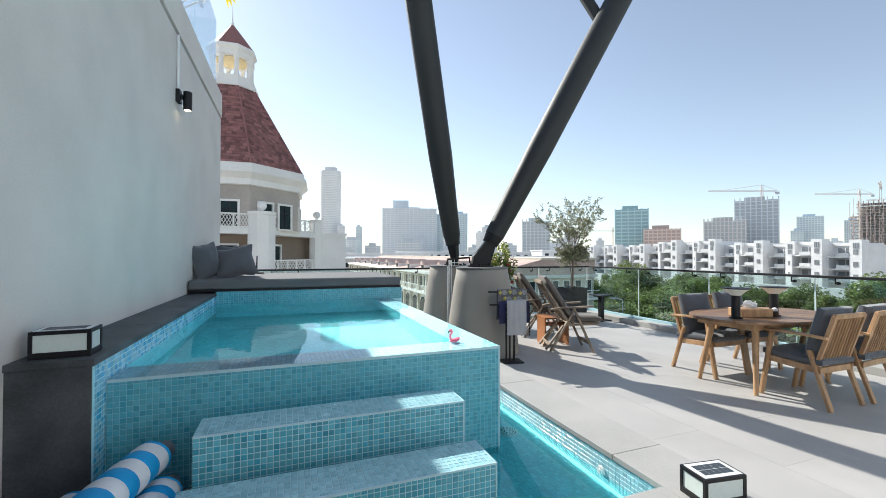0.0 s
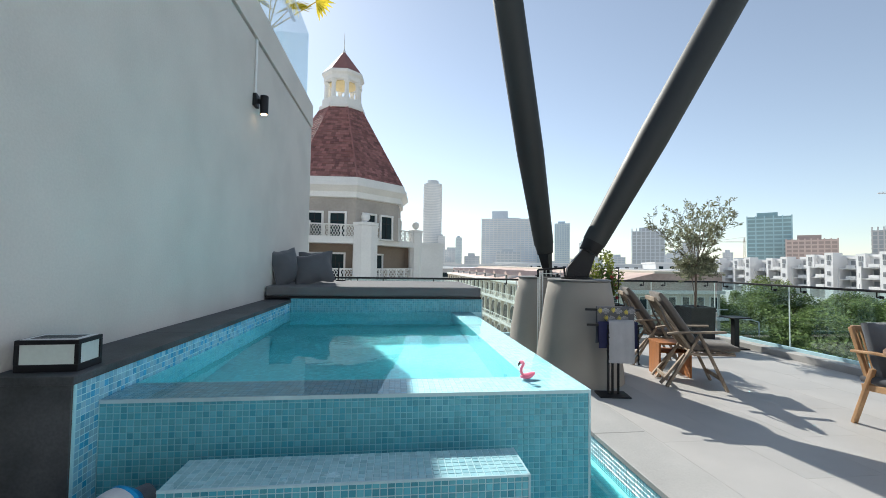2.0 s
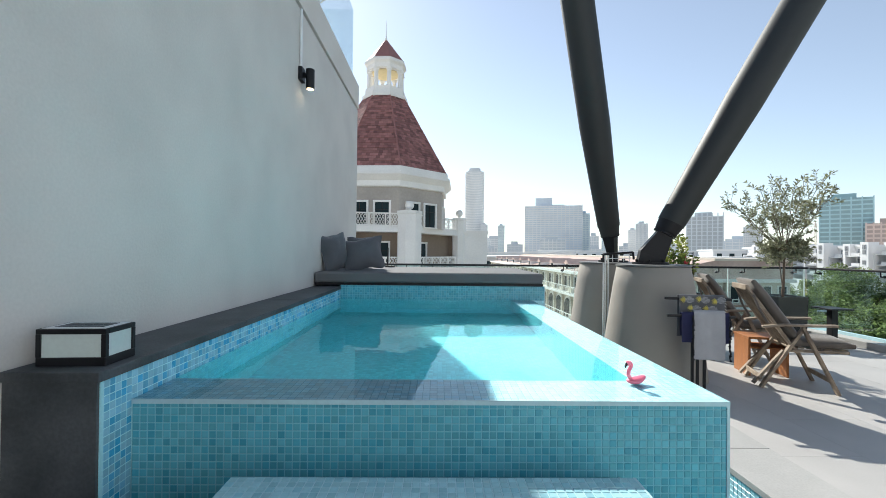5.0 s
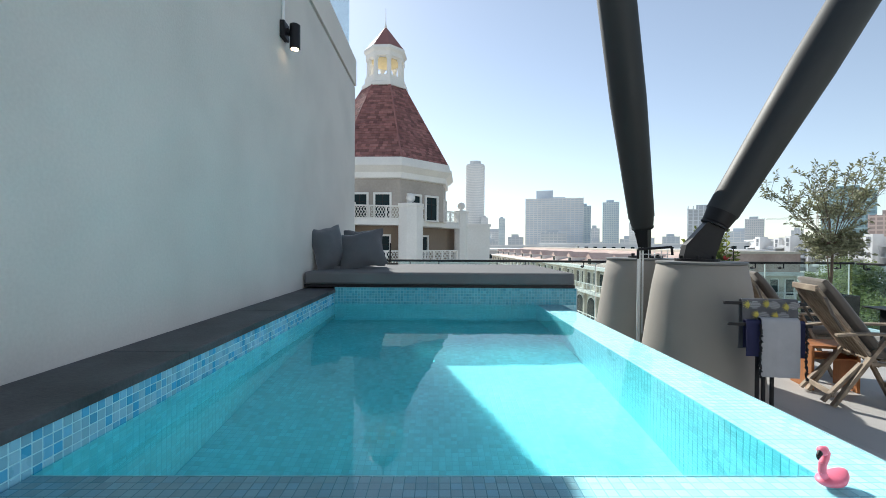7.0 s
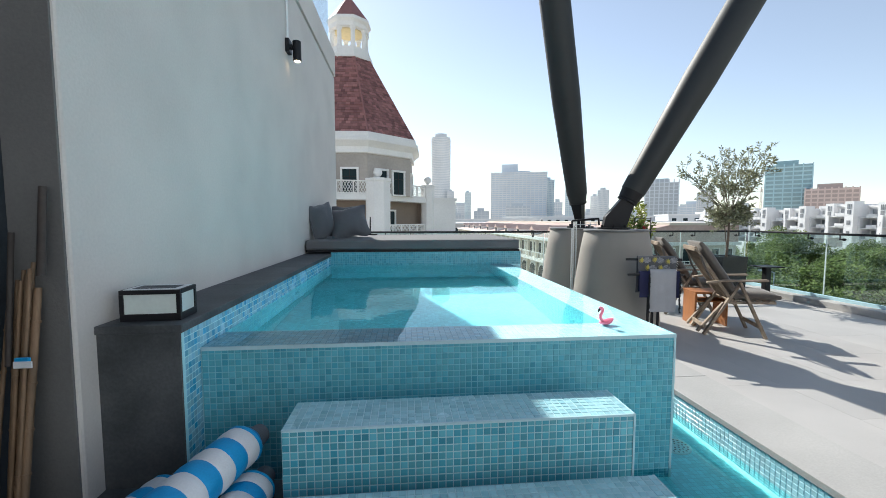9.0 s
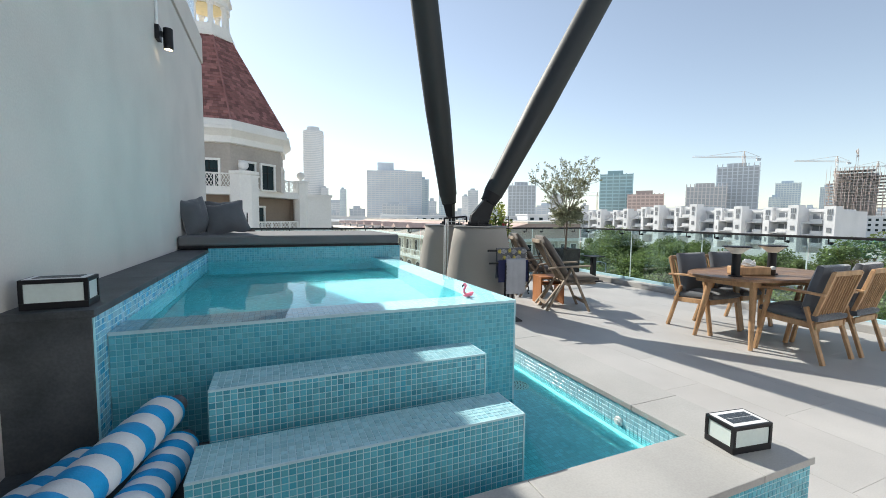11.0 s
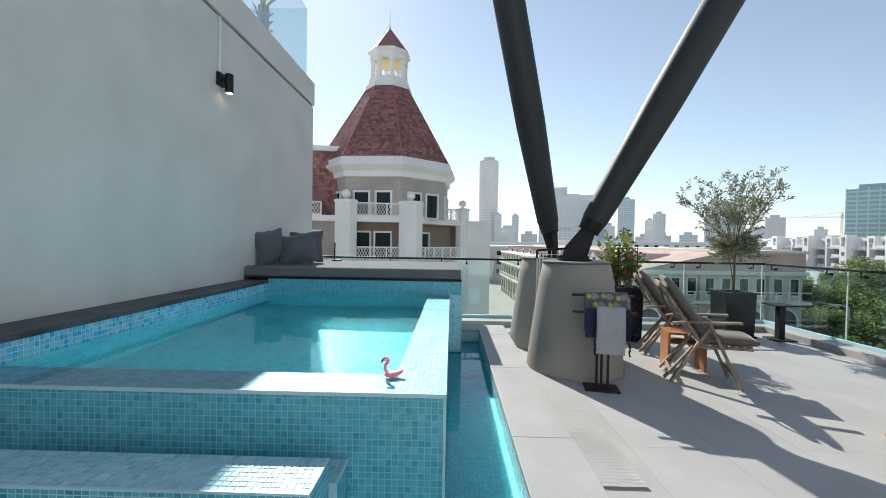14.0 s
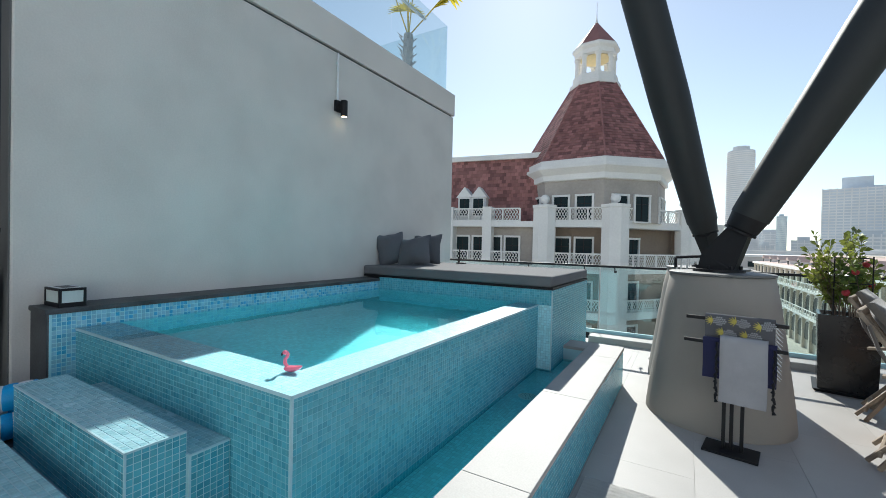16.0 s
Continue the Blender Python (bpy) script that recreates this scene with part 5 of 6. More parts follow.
# ---- reclining deck chairs ----
def deck_chair(seat_out):
    c = thing("deck_chair", "weathered teak reclining chair with taupe cushion", "chair", "reclining deck chairs")
    for s in (-1, 1):
        y = s * 0.245
        part("front_leg", bar(bmesh.new(), (0.31, y, 0.0), (0.03, y, 0.63), 0.028, 0.052, 0.004, (0, 1, 0)), OLDTEAK, c)
        part("rear_leg", bar(bmesh.new(), (-0.30, y - s * 0.03, 0.0), (0.05, y - s * 0.03, 0.62), 0.028, 0.052, 0.004, (0, 1, 0)), OLDTEAK, c)
        part("prop_leg", bar(bmesh.new(), (-0.36, y - s * 0.055, 0.03), (-0.10, y - s * 0.06, 0.38), 0.026, 0.045, 0.004, (0, 1, 0)), OLDTEAK, c)
        bm = bmesh.new()
        pts = [(-0.30, y, 0.615), (-0.12, y + s * 0.012, 0.645), (0.1, y + s * 0.016, 0.65), (0.29, y + s * 0.008, 0.66)]
        for a, b in zip(pts, pts[1:]):
            bar(bm, a, Vector(b) + (Vector(b) - Vector(a)).normalized() * 0.006, 0.06, 0.022, 0.005)
        part("armrest", bm, OLDTEAK, c)
        part("back_rail", bar(bmesh.new(), (0.0, s * 0.205, 0.37), (-0.42, s * 0.205, 1.01), 0.026, 0.042, 0.004, (0, 1, 0)), OLDTEAK, c)
        part("seat_rail", bar(bmesh.new(), (-0.06, s * 0.212, 0.39), (0.40, s * 0.212, 0.405), 0.026, 0.046, 0.004, (0, 1, 0)), OLDTEAK, c)
        st = rod(bmesh.new(), (-0.37, s * 0.235, 0.93), (-0.32, s * 0.245, 0.78), 0.012, None, 6)
        rod(st, (-0.32, s * 0.245, 0.78), (-0.25, s * 0.24, 0.655), 0.012, None, 6)
        part("strap", st, TAUPE, c, "loose taupe cushion strap")
    d = Vector((-0.42, 0, 0.64)).normalized()
    nrm = Vector((d.z, 0, -d.x))
    for k in range(7):
        y = -0.165 + 0.055 * k
        part("back_slat", bar(bmesh.new(), Vector((-0.01, y, 0.395)), Vector((-0.01, y, 0.395)) + d * 0.70, 0.034, 0.012, 0.002, (0, 1, 0)), OLDTEAK, c)
    part("top_rail", bar(bmesh.new(), (-0.417, -0.215, 1.0), (-0.417, 0.215, 1.0), 0.03, 0.055, 0.008), OLDTEAK, c)
    part("cross_rail", bar(bmesh.new(), (-0.30, -0.22, 0.10), (-0.30, 0.22, 0.10), 0.02, 0.045, 0.004), OLDTEAK, c)
    part("cross_rail", bar(bmesh.new(), (0.27, -0.24, 0.12), (0.27, 0.24, 0.12), 0.02, 0.045, 0.004), OLDTEAK, c)
    for k in range(7):
        x = -0.03 + 0.068 * k
        part("seat_slat", bar(bmesh.new(), (x, -0.2, 0.418), (x, 0.2, 0.418), 0.05, 0.014, 0.002), OLDTEAK, c)
    part("seat_cushion", tilt(soft_box(0.48, 0.45, 0.075), pose(0.21, 0, 0.427, 0, -1, 0)), TAUPE, c, "taupe fabric cushion", smooth=True)
    ang = math.degrees(math.atan2(d.z, -d.x))
    part("back_cushion", tilt(soft_box(0.74, 0.45, 0.075), pose(-0.205, 0, 0.745, 0, ang, 0) @ pose(0, 0, 0.004)), TAUPE, c, "taupe fabric cushion", smooth=True)
    return c


dk = deck_chair(0.5)
dk.matrix_world = pose(3.89, 5.10, 0, 0, 0, -20.4)
copy_thing(dk, pose(4.10, 6.12, 0, 0, 0, -20.4))


def side_table(x, y, rz, h, label):
    t = thing("side_table", label, "side table", "wooden side tables", pose(x, y, 0, 0, 0, rz))
    part("top", boxed(-0.2, -0.17, h - 0.025, 0.2, 0.17, h, 0.004), ORANGEWOOD, t)
    for s in (-1, 1):
        part("side_panel", boxed(s * 0.185 - 0.012, -0.155, 0, s * 0.185 + 0.012, 0.155, h - 0.026, 0.002), ORANGEWOOD, t)
    part("shelf", boxed(-0.17, -0.15, h - 0.13, 0.17, 0.15, h - 0.115, 0.002), ORANGEWOOD, t)


side_table(3.93, 5.50, -12, 0.43, "orange-brown wooden side table between the deck chairs")

# ---- towel stand before the pedestal ----
rack = thing("towel_stand", "black metal towel stand with square base", "towel rack", at=pose(2.72, 4.74, 0, 0, 0, -10))
part("base_plate", boxed(-0.16, -0.11, 0, 0.16, 0.11, 0.016, 0.003), BLACK, rack)
for x in (-0.045, 0.0, 0.06):
    part("post", boxed(x - 0.011, -0.011, 0.016, x + 0.011, 0.011, 0.9, 0.002), BLACK, rack)
part("rail", boxed(-0.29, -0.012, 0.90, 0.29, 0.012, 0.925, 0.003), BLACK, rack)
part("rail", boxed(-0.29, -0.075, 0.745, 0.29, -0.052, 0.768, 0.003), BLACK, rack)
part("rail_arm", boxed(-0.045, -0.06, 0.73, 0.06, 0.0, 0.748, 0.002), BLACK, rack)
TOWELG = material("towel_grey", (0.12, 0.12, 0.13), 0.95, vary=0.1, scale=8, fine=200, bump=0.4)
TOWELW = material("towel_pale", (0.38, 0.38, 0.40), 0.95, vary=0.06, scale=8, fine=200, bump=0.4)
TOWELN = material("towel_navy", (0.02, 0.022, 0.07), 0.95, vary=0.1, scale=8, fine=200, bump=0.4)
YELLOW = material("print_yellow", (0.60, 0.50, 0.12), 0.9, vary=0.1)


def drape(x0, x1, yc, z_top, front, back, r, fold, seed):
    """Cloth hung over a rail: front fall, bend, back fall, with soft folds."""
    prof = [(-r, z_top - front + front * i / 8) for i in range(8)] + [(-r * math.cos(a), z_top + r * math.sin(a)) for a in [math.pi * i / 6 for i in range(7)]] + [(r, z_top - back * (i + 1) / 6) for i in range(6)]
    bm = bmesh.new()
    n = 16
    g = []
    for i in range(n + 1):
        u = i / n
        row = []
        for k, (y, z) in enumerate(prof):
            fall = max(0, z_top - z)
            w = fold * (0.3 + fall) * math.sin(u * 11 + seed) + 0.006 * noise.noise(Vector((u * 4, z * 5, seed)))
            row.append(bm.verts.new((x0 + (x1 - x0) * u + 0.01 * math.sin(z * 9 + seed) * fall, yc + y + (-abs(w) if y < 0 else abs(w)), z)))
        g.append(row)
    for i in range(n):
        for k in range(len(prof) - 1):
            bm.faces.new((g[i][k], g[i + 1][k], g[i + 1][k + 1], g[i][k + 1]))
    bmesh.ops.recalc_face_normals(bm, faces=bm.faces)
    bmesh.ops.solidify(bm, geom=bm.faces[:], thickness=0.006)
    return bm


M = rack.matrix_world
towel = thing("printed_towel", "dark grey towel printed with pale pineapples", "towel", "towels on the stand", M)
part("cloth", drape(-0.17, 0.22, 0.0, 0.93, 0.17, 0.38, 0.022, 0.012, 1.0), TOWELG, towel, smooth=True)
for i in range(5):
    row, col = divmod(i, 3)
    x, z = -0.085 + 0.135 * col + (0.062 if row else 0.0), 0.905 - 0.082 * row
    turn = pose(x, -0.030 - 0.012 * (0.3 + 0.93 - z), z, 0, 12 * math.sin(i * 2.3), 0)
    bm = bmesh.new()
    for p in range(-2, 3):
        for q in range(-3, 4):
            u, v = q * 0.0125 + (0.006 if p % 2 else 0.0), p * 0.0125
            if (u / 0.043) ** 2 + (v / 0.030) ** 2 > 1:
                continue
            r = bmesh.ops.create_icosphere(bm, subdivisions=1, radius=1)
            bmesh.ops.scale(bm, vec=(0.0066, 0.002, 0.0066), verts=r["verts"])
            bmesh.ops.translate(bm, vec=(u, 0, v), verts=r["verts"])
    bmesh.ops.transform(bm, matrix=turn, verts=bm.verts)
    pr = part("printed_fruit", bm, TOWELW, towel, "pale printed pineapple")
    pr["kind"] = "stuff"
    bm = bmesh.new()
    for k in range(7):
        a = radians(105 + 25 * k)
        rod(bm, (-0.04, 0, 0), (-0.04 + 0.045 * math.cos(a), 0, 0.036 * math.sin(a)), 0.007, 0.001, 5)
    bmesh.ops.transform(bm, matrix=turn, verts=bm.verts)
    part("printed_leaves", bm, YELLOW, pr, "yellow printed leaves")
bm = bmesh.new()
for k in range(40):
    z = 0.93 - 0.36 * k / 40
    rod(bm, (0.222, 0.02, z), (0.25 + 0.012 * math.sin(k * 2.1), 0.02 + 0.01 * math.sin(k), z - 0.035), 0.003, 0.002, 4)
part("fringe", bm, PLASTIC, towel, "white fringe")["kind"] = "stuff"
towel2 = thing("pale_towel", "pale grey towel with navy lining and black tassels", "towel", "towels on the stand", M)
part("lining", drape(-0.17, 0.235, -0.063, 0.775, 0.26, 0.2, 0.020, 0.012, 2.0), TOWELN, towel2, "navy cloth", smooth=True)
part("cloth", drape(-0.07, 0.19, -0.066, 0.785, 0.42, 0.2, 0.032, 0.008, 3.0), TOWELW, towel2, smooth=True)
for x in (-0.085, 0.225):
    for k in range(9):
        z = 0.77 - 0.045 * k
        bm = rod(bmesh.new(), (x, -0.112, z), (x + 0.008 * math.sin(k * 2), -0.115, z - 0.03), 0.010, 0.006, 7)
        rod(bm, (x, -0.114, z - 0.028), (x + 0.006 * math.sin(k), -0.118, z - 0.05), 0.005, 0.013, 7)
        part("tassel", bm, BLACK, towel2)

# ---- folded drying rack between the pedestals ----
airer = thing("drying_rack", "folded white drying rack with black joints", "drying rack")
for x, y in ((2.33, 5.98), (2.37, 6.02), (2.42, 6.05)):
    part("tube", rod(bmesh.new(), (x, y, 0.0), (x + 0.01, y + 0.02, 1.34), 0.009, None, 8), PLASTIC, airer, smooth=True)
bm = rod(bmesh.new(), (2.33, 5.98, 1.32), (2.72, 6.02, 1.35), 0.014, None, 8)
rod(bm, (2.72, 6.02, 1.35), (2.73, 6.02, 1.26), 0.014, None, 8); rod(bm, (2.33, 5.98, 1.32), (2.33, 5.98, 1.22), 0.014, None, 8)
part("handle", bm, BLACK, airer, smooth=True)
bm = bmesh.new()
for k in range(5):
    rod(bm, (2.38 + 0.07 * k, 5.99, 1.23), (2.38 + 0.07 * k, 5.99, 1.32), 0.004, None, 6)
rod(bm, (2.36, 5.99, 1.27), (2.70, 6.01, 1.27), 0.004, None, 6)
part("wire_shelf", bm, PLASTIC, airer)

# ---- pots and plants ----
POTBLACK = material("glazed_black", (0.012, 0.013, 0.015), 0.22, vary=0.1, scale=6, bump=0.03)


def planter(x, y, w, h, rz, label):
    t = thing("planter", label, "planter", "black planters", pose(x, y, 0, 0, 0, rz))
    bm = bmesh.new()
    a, b = w / 2 * 0.93, w / 2
    def sq(r, z):
        return [Vector((s * r, u * r, z)) for s, u in ((-1, -1), (1, -1), (1, 1), (-1, 1))]
    part("pot", loft([sq(a, 0.03), sq(b, h), sq(b - 0.025, h), sq(b - 0.035, h - 0.05)]), POTBLACK, t, "black fibre pot")
    part("tray", loft([sq(b, 0.0), sq(b * 1.1, 0.03)]), BLACK, t)
    part("soil", boxed(-b + 0.04, -b + 0.04, h - 0.07, b - 0.04, b - 0.04, h - 0.048), SOIL, t)
    return t


planter(5.70, 7.28, 0.44, 0.70, -3, "tall square black planter")
planter(3.84, 6.95, 0.46, 0.78, -10, "tall square black planter with a flowering shrub")
OLIVE = material("olive_leaf", (0.27, 0.28, 0.17), 0.55, thin=0.3, vary=0.2, scale=3, fine=20, bump=0.0, spot=0.4, island=True, second=(0.34, 0.35, 0.22))
SHRUB = material("shrub_leaf", (0.07, 0.13, 0.025), 0.45, thin=0.35, vary=0.2, scale=3, fine=20, bump=0.0, spot=0.4, island=True, second=(0.30, 0.33, 0.06))


def sprays(rng, starts, leaf, slim, mat, per, wood, thick):
    """Curved twigs with paired leaves; returns the leaf mesh and the wood mesh."""
    vs, fs = [], []
    for (p, way, length) in starts:
        p, way = Vector(p), Vector(way).normalized()
        n = max(4, int(length / 0.035))
        prev = p.copy()
        for k in range(n):
            way = (way + Vector((rng.gauss(0, 0.07), rng.gauss(0, 0.07), rng.gauss(0.02, 0.06)))).normalized()
            q = prev + way * length / n
            if k % 2 == 0:
                rod(wood, prev, q + way * length / n, thick * (1 - 0.8 * k / n) + 0.0008, thick * (1 - 0.8 * (k + 1) / n) + 0.0008, 5, False)
            if k > n * 0.2:
                for _ in range(per):
                    s = Vector((rng.gauss(0, 1), rng.gauss(0, 1), rng.gauss(0, 0.7))).normalized()
                    a = (way * 0.7 + s).normalized()
                    b = a.cross(Vector((rng.gauss(0, 1), rng.gauss(0, 1), rng.gauss(0, 1)))).normalized()
                    L = leaf * rng.uniform(0.7, 1.25)
                    base = q + s * 0.004
                    i = len(vs)
                    mid = base + a * L * 0.5 + Vector((0, 0, 0.1 * L))
                    vs += [base, mid - b * L * slim, base + a * L, mid + b * L * slim]
                    fs.append((i, i + 1, i + 2, i + 3))
            prev = q
    me = bpy.data.meshes.new("leaves")
    me.from_pydata([tuple(v) for v in vs], [], fs)
    me.materials.append(mat)
    return me


rng = random.Random(21)
olive = thing("olive_tree", "slender olive tree with silvery leaves in a planter", "tree", at=pose(5.70, 7.28, 0.65))
wood = rod(bmesh.new(), (0, 0, 0), (-0.03, -0.06, 0.35), 0.022, 0.018, 8)
rod(wood, (-0.03, -0.06, 0.34), (-0.06, -0.1, 0.72), 0.018, 0.013, 8)
rod(wood, (0.05, 0.03, 0), (-0.16, -0.12, 0.62), 0.009, 0.006, 6)
starts = []
for k in range(140):         # dense low head
    a = rng.uniform(0, 2 * math.pi)
    starts.append(((-0.06 + 0.05 * math.cos(a), -0.1 + 0.05 * math.sin(a), rng.uniform(0.55, 0.85)), (math.cos(a), math.sin(a), rng.uniform(-0.35, 0.9)), rng.uniform(0.16, 0.36)))
for k in range(17):          # long upper boughs
    a = k * 2.4
    tip = Vector((math.cos(a) * rng.uniform(0.2, 0.75), math.sin(a) * rng.uniform(0.2, 0.75), rng.uniform(0.7, 1.0)))
    root = Vector((-0.06, -0.1, 0.72))
    L = rng.uniform(0.8, 1.2)
    end = root + tip.normalized() * L
    rod(wood, root, end, 0.006, 0.002, 6)
    for j in range(11):
        s = root.lerp(end, 0.3 + 0.7 * j / 10)
        d = tip.normalized() * 0.8 + Vector((rng.gauss(0, 0.6), rng.gauss(0, 0.6), rng.gauss(0.3, 0.4)))
        starts.append((s, d, rng.uniform(0.12, 0.30)))
me = sprays(rng, starts, 0.062, 0.17, OLIVE, 4, wood, 0.0018)
part("trunk", wood, BARK, olive)
o = new("leaves", me); o.parent = olive; o["kind"] = "stuff"

shrub = thing("flowering_shrub", "leafy green shrub with red flowers on a support", "shrub", at=pose(3.84, 6.95, 0.75))
wood = bmesh.new()
starts = []
for k in range(46):
    a = rng.uniform(0, 2 * math.pi)
    starts.append(((0.1 * math.cos(a), 0.1 * math.sin(a), 0.0), (0.2 * math.cos(a), 0.2 * math.sin(a), rng.uniform(0.7, 1.7)), rng.uniform(0.3, 0.9)))
me = sprays(rng, starts, 0.07, 0.27, SHRUB, 2, wood, 0.004)
part("stem", wood, BARK, shrub)
o = new("leaves", me); o.parent = shrub; o["kind"] = "stuff"
RED = material("red_flower", (0.42, 0.03, 0.04), 0.6, vary=0.2)
for k in range(7):
    a = k * 2.2
    bm = bmesh.new()
    bmesh.ops.create_icosphere(bm, subdivisions=2, radius=0.032)
    for v in bm.verts:
        v.co *= 1 + 0.4 * noise.noise(v.co * 60)
    bmesh.ops.translate(bm, vec=(0.2 * math.cos(a), 0.2 * math.sin(a), 0.12 + 0.07 * k), verts=bm.verts)
    part("flower", bm, RED, shrub)
bm = bmesh.new()
for x, y in ((-0.14, -0.14), (0.14, -0.14), (0.14, 0.14), (-0.14, 0.14)):
    rod(bm, (x, y, 0), (x, y, 0.62), 0.006, None, 6)
for z in (0.35, 0.6):
    for a, b in (((-0.14, -0.14), (0.14, -0.14)), ((0.14, -0.14), (0.14, 0.14)), ((0.14, 0.14), (-0.14, 0.14)), ((-0.14, 0.14), (-0.14, -0.14))):
        rod(bm, (*a, z), (*b, z), 0.005, None, 6)
part("plant_support", bm, BLACK, shrub, "black wire support")

bistro = thing("bistro_table", "small black pedestal table by the balustrade", "table", at=pose(6.24, 7.02, 0))
part("tabletop", boxed(-0.17, -0.17, 0.525, 0.17, 0.17, 0.545, 0.004), BLACK, bistro)
part("column", boxed(-0.045, -0.045, 0.02, 0.045, 0.045, 0.525, 0.004), BLACK, bistro)
part("foot", boxed(-0.15, -0.15, 0, 0.15, 0.15, 0.02, 0.004), BLACK, bistro)

# ---- toys, lanterns and loose things by the pool ----
flam = thing("toy_flamingo", "small pink rubber flamingo floating on the water", "toy", at=pose(1.0, 2.43, RIM_Z + 0.004, 0, 0, 20) @ Matrix.Scale(0.62, 4))
bm = bmesh.new()
bmesh.ops.create_uvsphere(bm, u_segments=20, v_segments=12, radius=1)
for v in bm.verts:
    v.co = Vector((v.co.x * 0.058 + (0.02 * max(0, v.co.x) ** 2), v.co.y * 0.038, 0.018 + v.co.z * 0.02 + 0.022 * max(0, v.co.x) ** 2))
part("body", bm, PINK, flam, smooth=True)
bm2 = bmesh.new()
neck = [(-0.035, 0, 0.03), (-0.052, 0, 0.055), (-0.05, 0, 0.08), (-0.036, 0, 0.098), (-0.03, 0, 0.115), (-0.04, 0, 0.128), (-0.056, 0, 0.128)]
for a, b in zip(neck, neck[1:]):
    rod(bm2, a, Vector(b) + (Vector(b) - Vector(a)).normalized() * 0.004, 0.0115, 0.0115, 12)
bmesh.ops.create_icosphere(bm2, subdivisions=2, radius=0.016, matrix=Matrix.Translation((-0.053, 0, 0.126)))
part("neck", bm2, PINK, flam, smooth=True)
part("beak", rod(rod(bmesh.new(), (-0.062, 0, 0.124), (-0.075, 0, 0.112), 0.009, 0.007, 8), (-0.075, 0, 0.112), (-0.075, 0, 0.099), 0.007, 0.002, 8), BLACK, flam, "black beak", smooth=True)


def solar_lantern(m, label):
    t = thing("solar_lantern", label, "lantern", "solar lanterns", m @ Matrix.Scale(0.78, 4))
    w, d, h = 0.26, 0.17, 0.145
    part("base", boxed(-w / 2, -d / 2, 0, w / 2, d / 2, 0.034, 0.003), BLACK, t)
    for sx in (-1, 1):
        for sy in (-1, 1):
            x, y = sx * (w / 2 - 0.009), sy * (d / 2 - 0.009)
            part("post", boxed(x - 0.009, y - 0.009, 0.034, x + 0.009, y + 0.009, h - 0.02, 0.001), BLACK, t)
    bm = boxed(-w / 2, -d / 2, h - 0.02, w / 2, -d / 2 + 0.018, h, 0.002); box(bm, -w / 2, d / 2 - 0.018, h - 0.02, w / 2, d / 2, h, 0.002)
    box(bm, -w / 2, -d / 2 + 0.018, h - 0.02, -w / 2 + 0.018, d / 2 - 0.018, h, 0); box(bm, w / 2 - 0.018, -d / 2 + 0.018, h - 0.02, w / 2, d / 2 - 0.018, h, 0)
    part("top_frame", bm, BLACK, t)
    for f in ((-w / 2 + 0.018, -d / 2 + 0.006, w / 2 - 0.018, -d / 2 + 0.01), (-w / 2 + 0.018, d / 2 - 0.01, w / 2 - 0.018, d / 2 - 0.006), (-w / 2 + 0.006, -d / 2 + 0.018, -w / 2 + 0.01, d / 2 - 0.018), (w / 2 - 0.01, -d / 2 + 0.018, w / 2 - 0.006, d / 2 - 0.018)):
        part("frosted_pane", boxed(f[0], f[1], 0.034, f[2], f[3], h - 0.02), FROST, t, "frosted pane")
    lid = part("lid", boxed(-w / 2 + 0.012, -d / 2 + 0.012, h - 0.012, w / 2 - 0.012, d / 2 - 0.012, h + 0.002, 0.001), PLASTIC, t, "white solar lid")
    for i in range(5):
        for j in range(2):
            x, y = -0.075 + 0.0375 * i, -0.025 + 0.05 * j
            part("solar_cell", boxed(x - 0.017, y - 0.022, h + 0.002, x + 0.017, y + 0.022, h + 0.0035), DARKWALL, lid)
    return t


solar_lantern(pose(-0.855, 2.24, LEDGE_Z, 0, 0, 3), "black solar lantern with frosted panes on the ledge")
solar_lantern(pose(1.705, 1.27, COPE_Z, 0, 0, -8), "black solar lantern with white lid on the coping")

FLOATB = material("float_blue", (0.008, 0.33, 0.68), 0.5, vary=0.08, scale=12, fine=180, bump=0.3)
FLOATW = material("float_white", (0.72, 0.74, 0.76), 0.55, vary=0.05, scale=12, fine=180, bump=0.3)
MESH = material("float_mesh", (0.16, 0.17, 0.19), 0.8, vary=0.2, fine=400, bump=0.5)


def pool_float(a, b, r, bands, seed, label):
    """A half-blown striped tube: bands of blue and white, puckered at the seams."""
    t = thing("pool_float", label, "pool float", "striped pool floats")
    a, b = Vector(a), Vector(b)
    d = (b - a)
    u = d.normalized(); s = u.cross(Vector((0, 0, 1))).normalized(); w = s.cross(u)
    for k in range(bands):
        bm = bmesh.new()
        rings = []
        for i in range(7):
            f = (k + i / 6) / bands
            e = min(f, 1 - f) * 9
            rr = r * (min(1, 0.45 + e) if e < 0.55 else 1) * (1 - 0.05 * (abs(i / 6 - 0.5) * 2) ** 3)
            c = a + d * f + w * 0.01 * math.sin(f * 5 + seed)
            rings.append([c + (s * math.cos(q) * 1.08 + w * math.sin(q) * 0.95) * rr * (1 + 0.04 * noise.noise(Vector((math.cos(q) * 2, math.sin(q) * 2, f * 9 + seed)))) for q in [2 * math.pi * j / 24 for j in range(24)]])
        part("stripe", loft(rings), FLOATB if k % 2 == 0 else FLOATW, t, "blue stripe" if k % 2 == 0 else "white stripe", smooth=True)
    bm = rod(bmesh.new(), b - u * 0.01, b + u * 0.045, r * 0.62, r * 0.5, 20)
    part("mesh_end", bm, MESH, t, "grey mesh end", smooth=True)
    return t


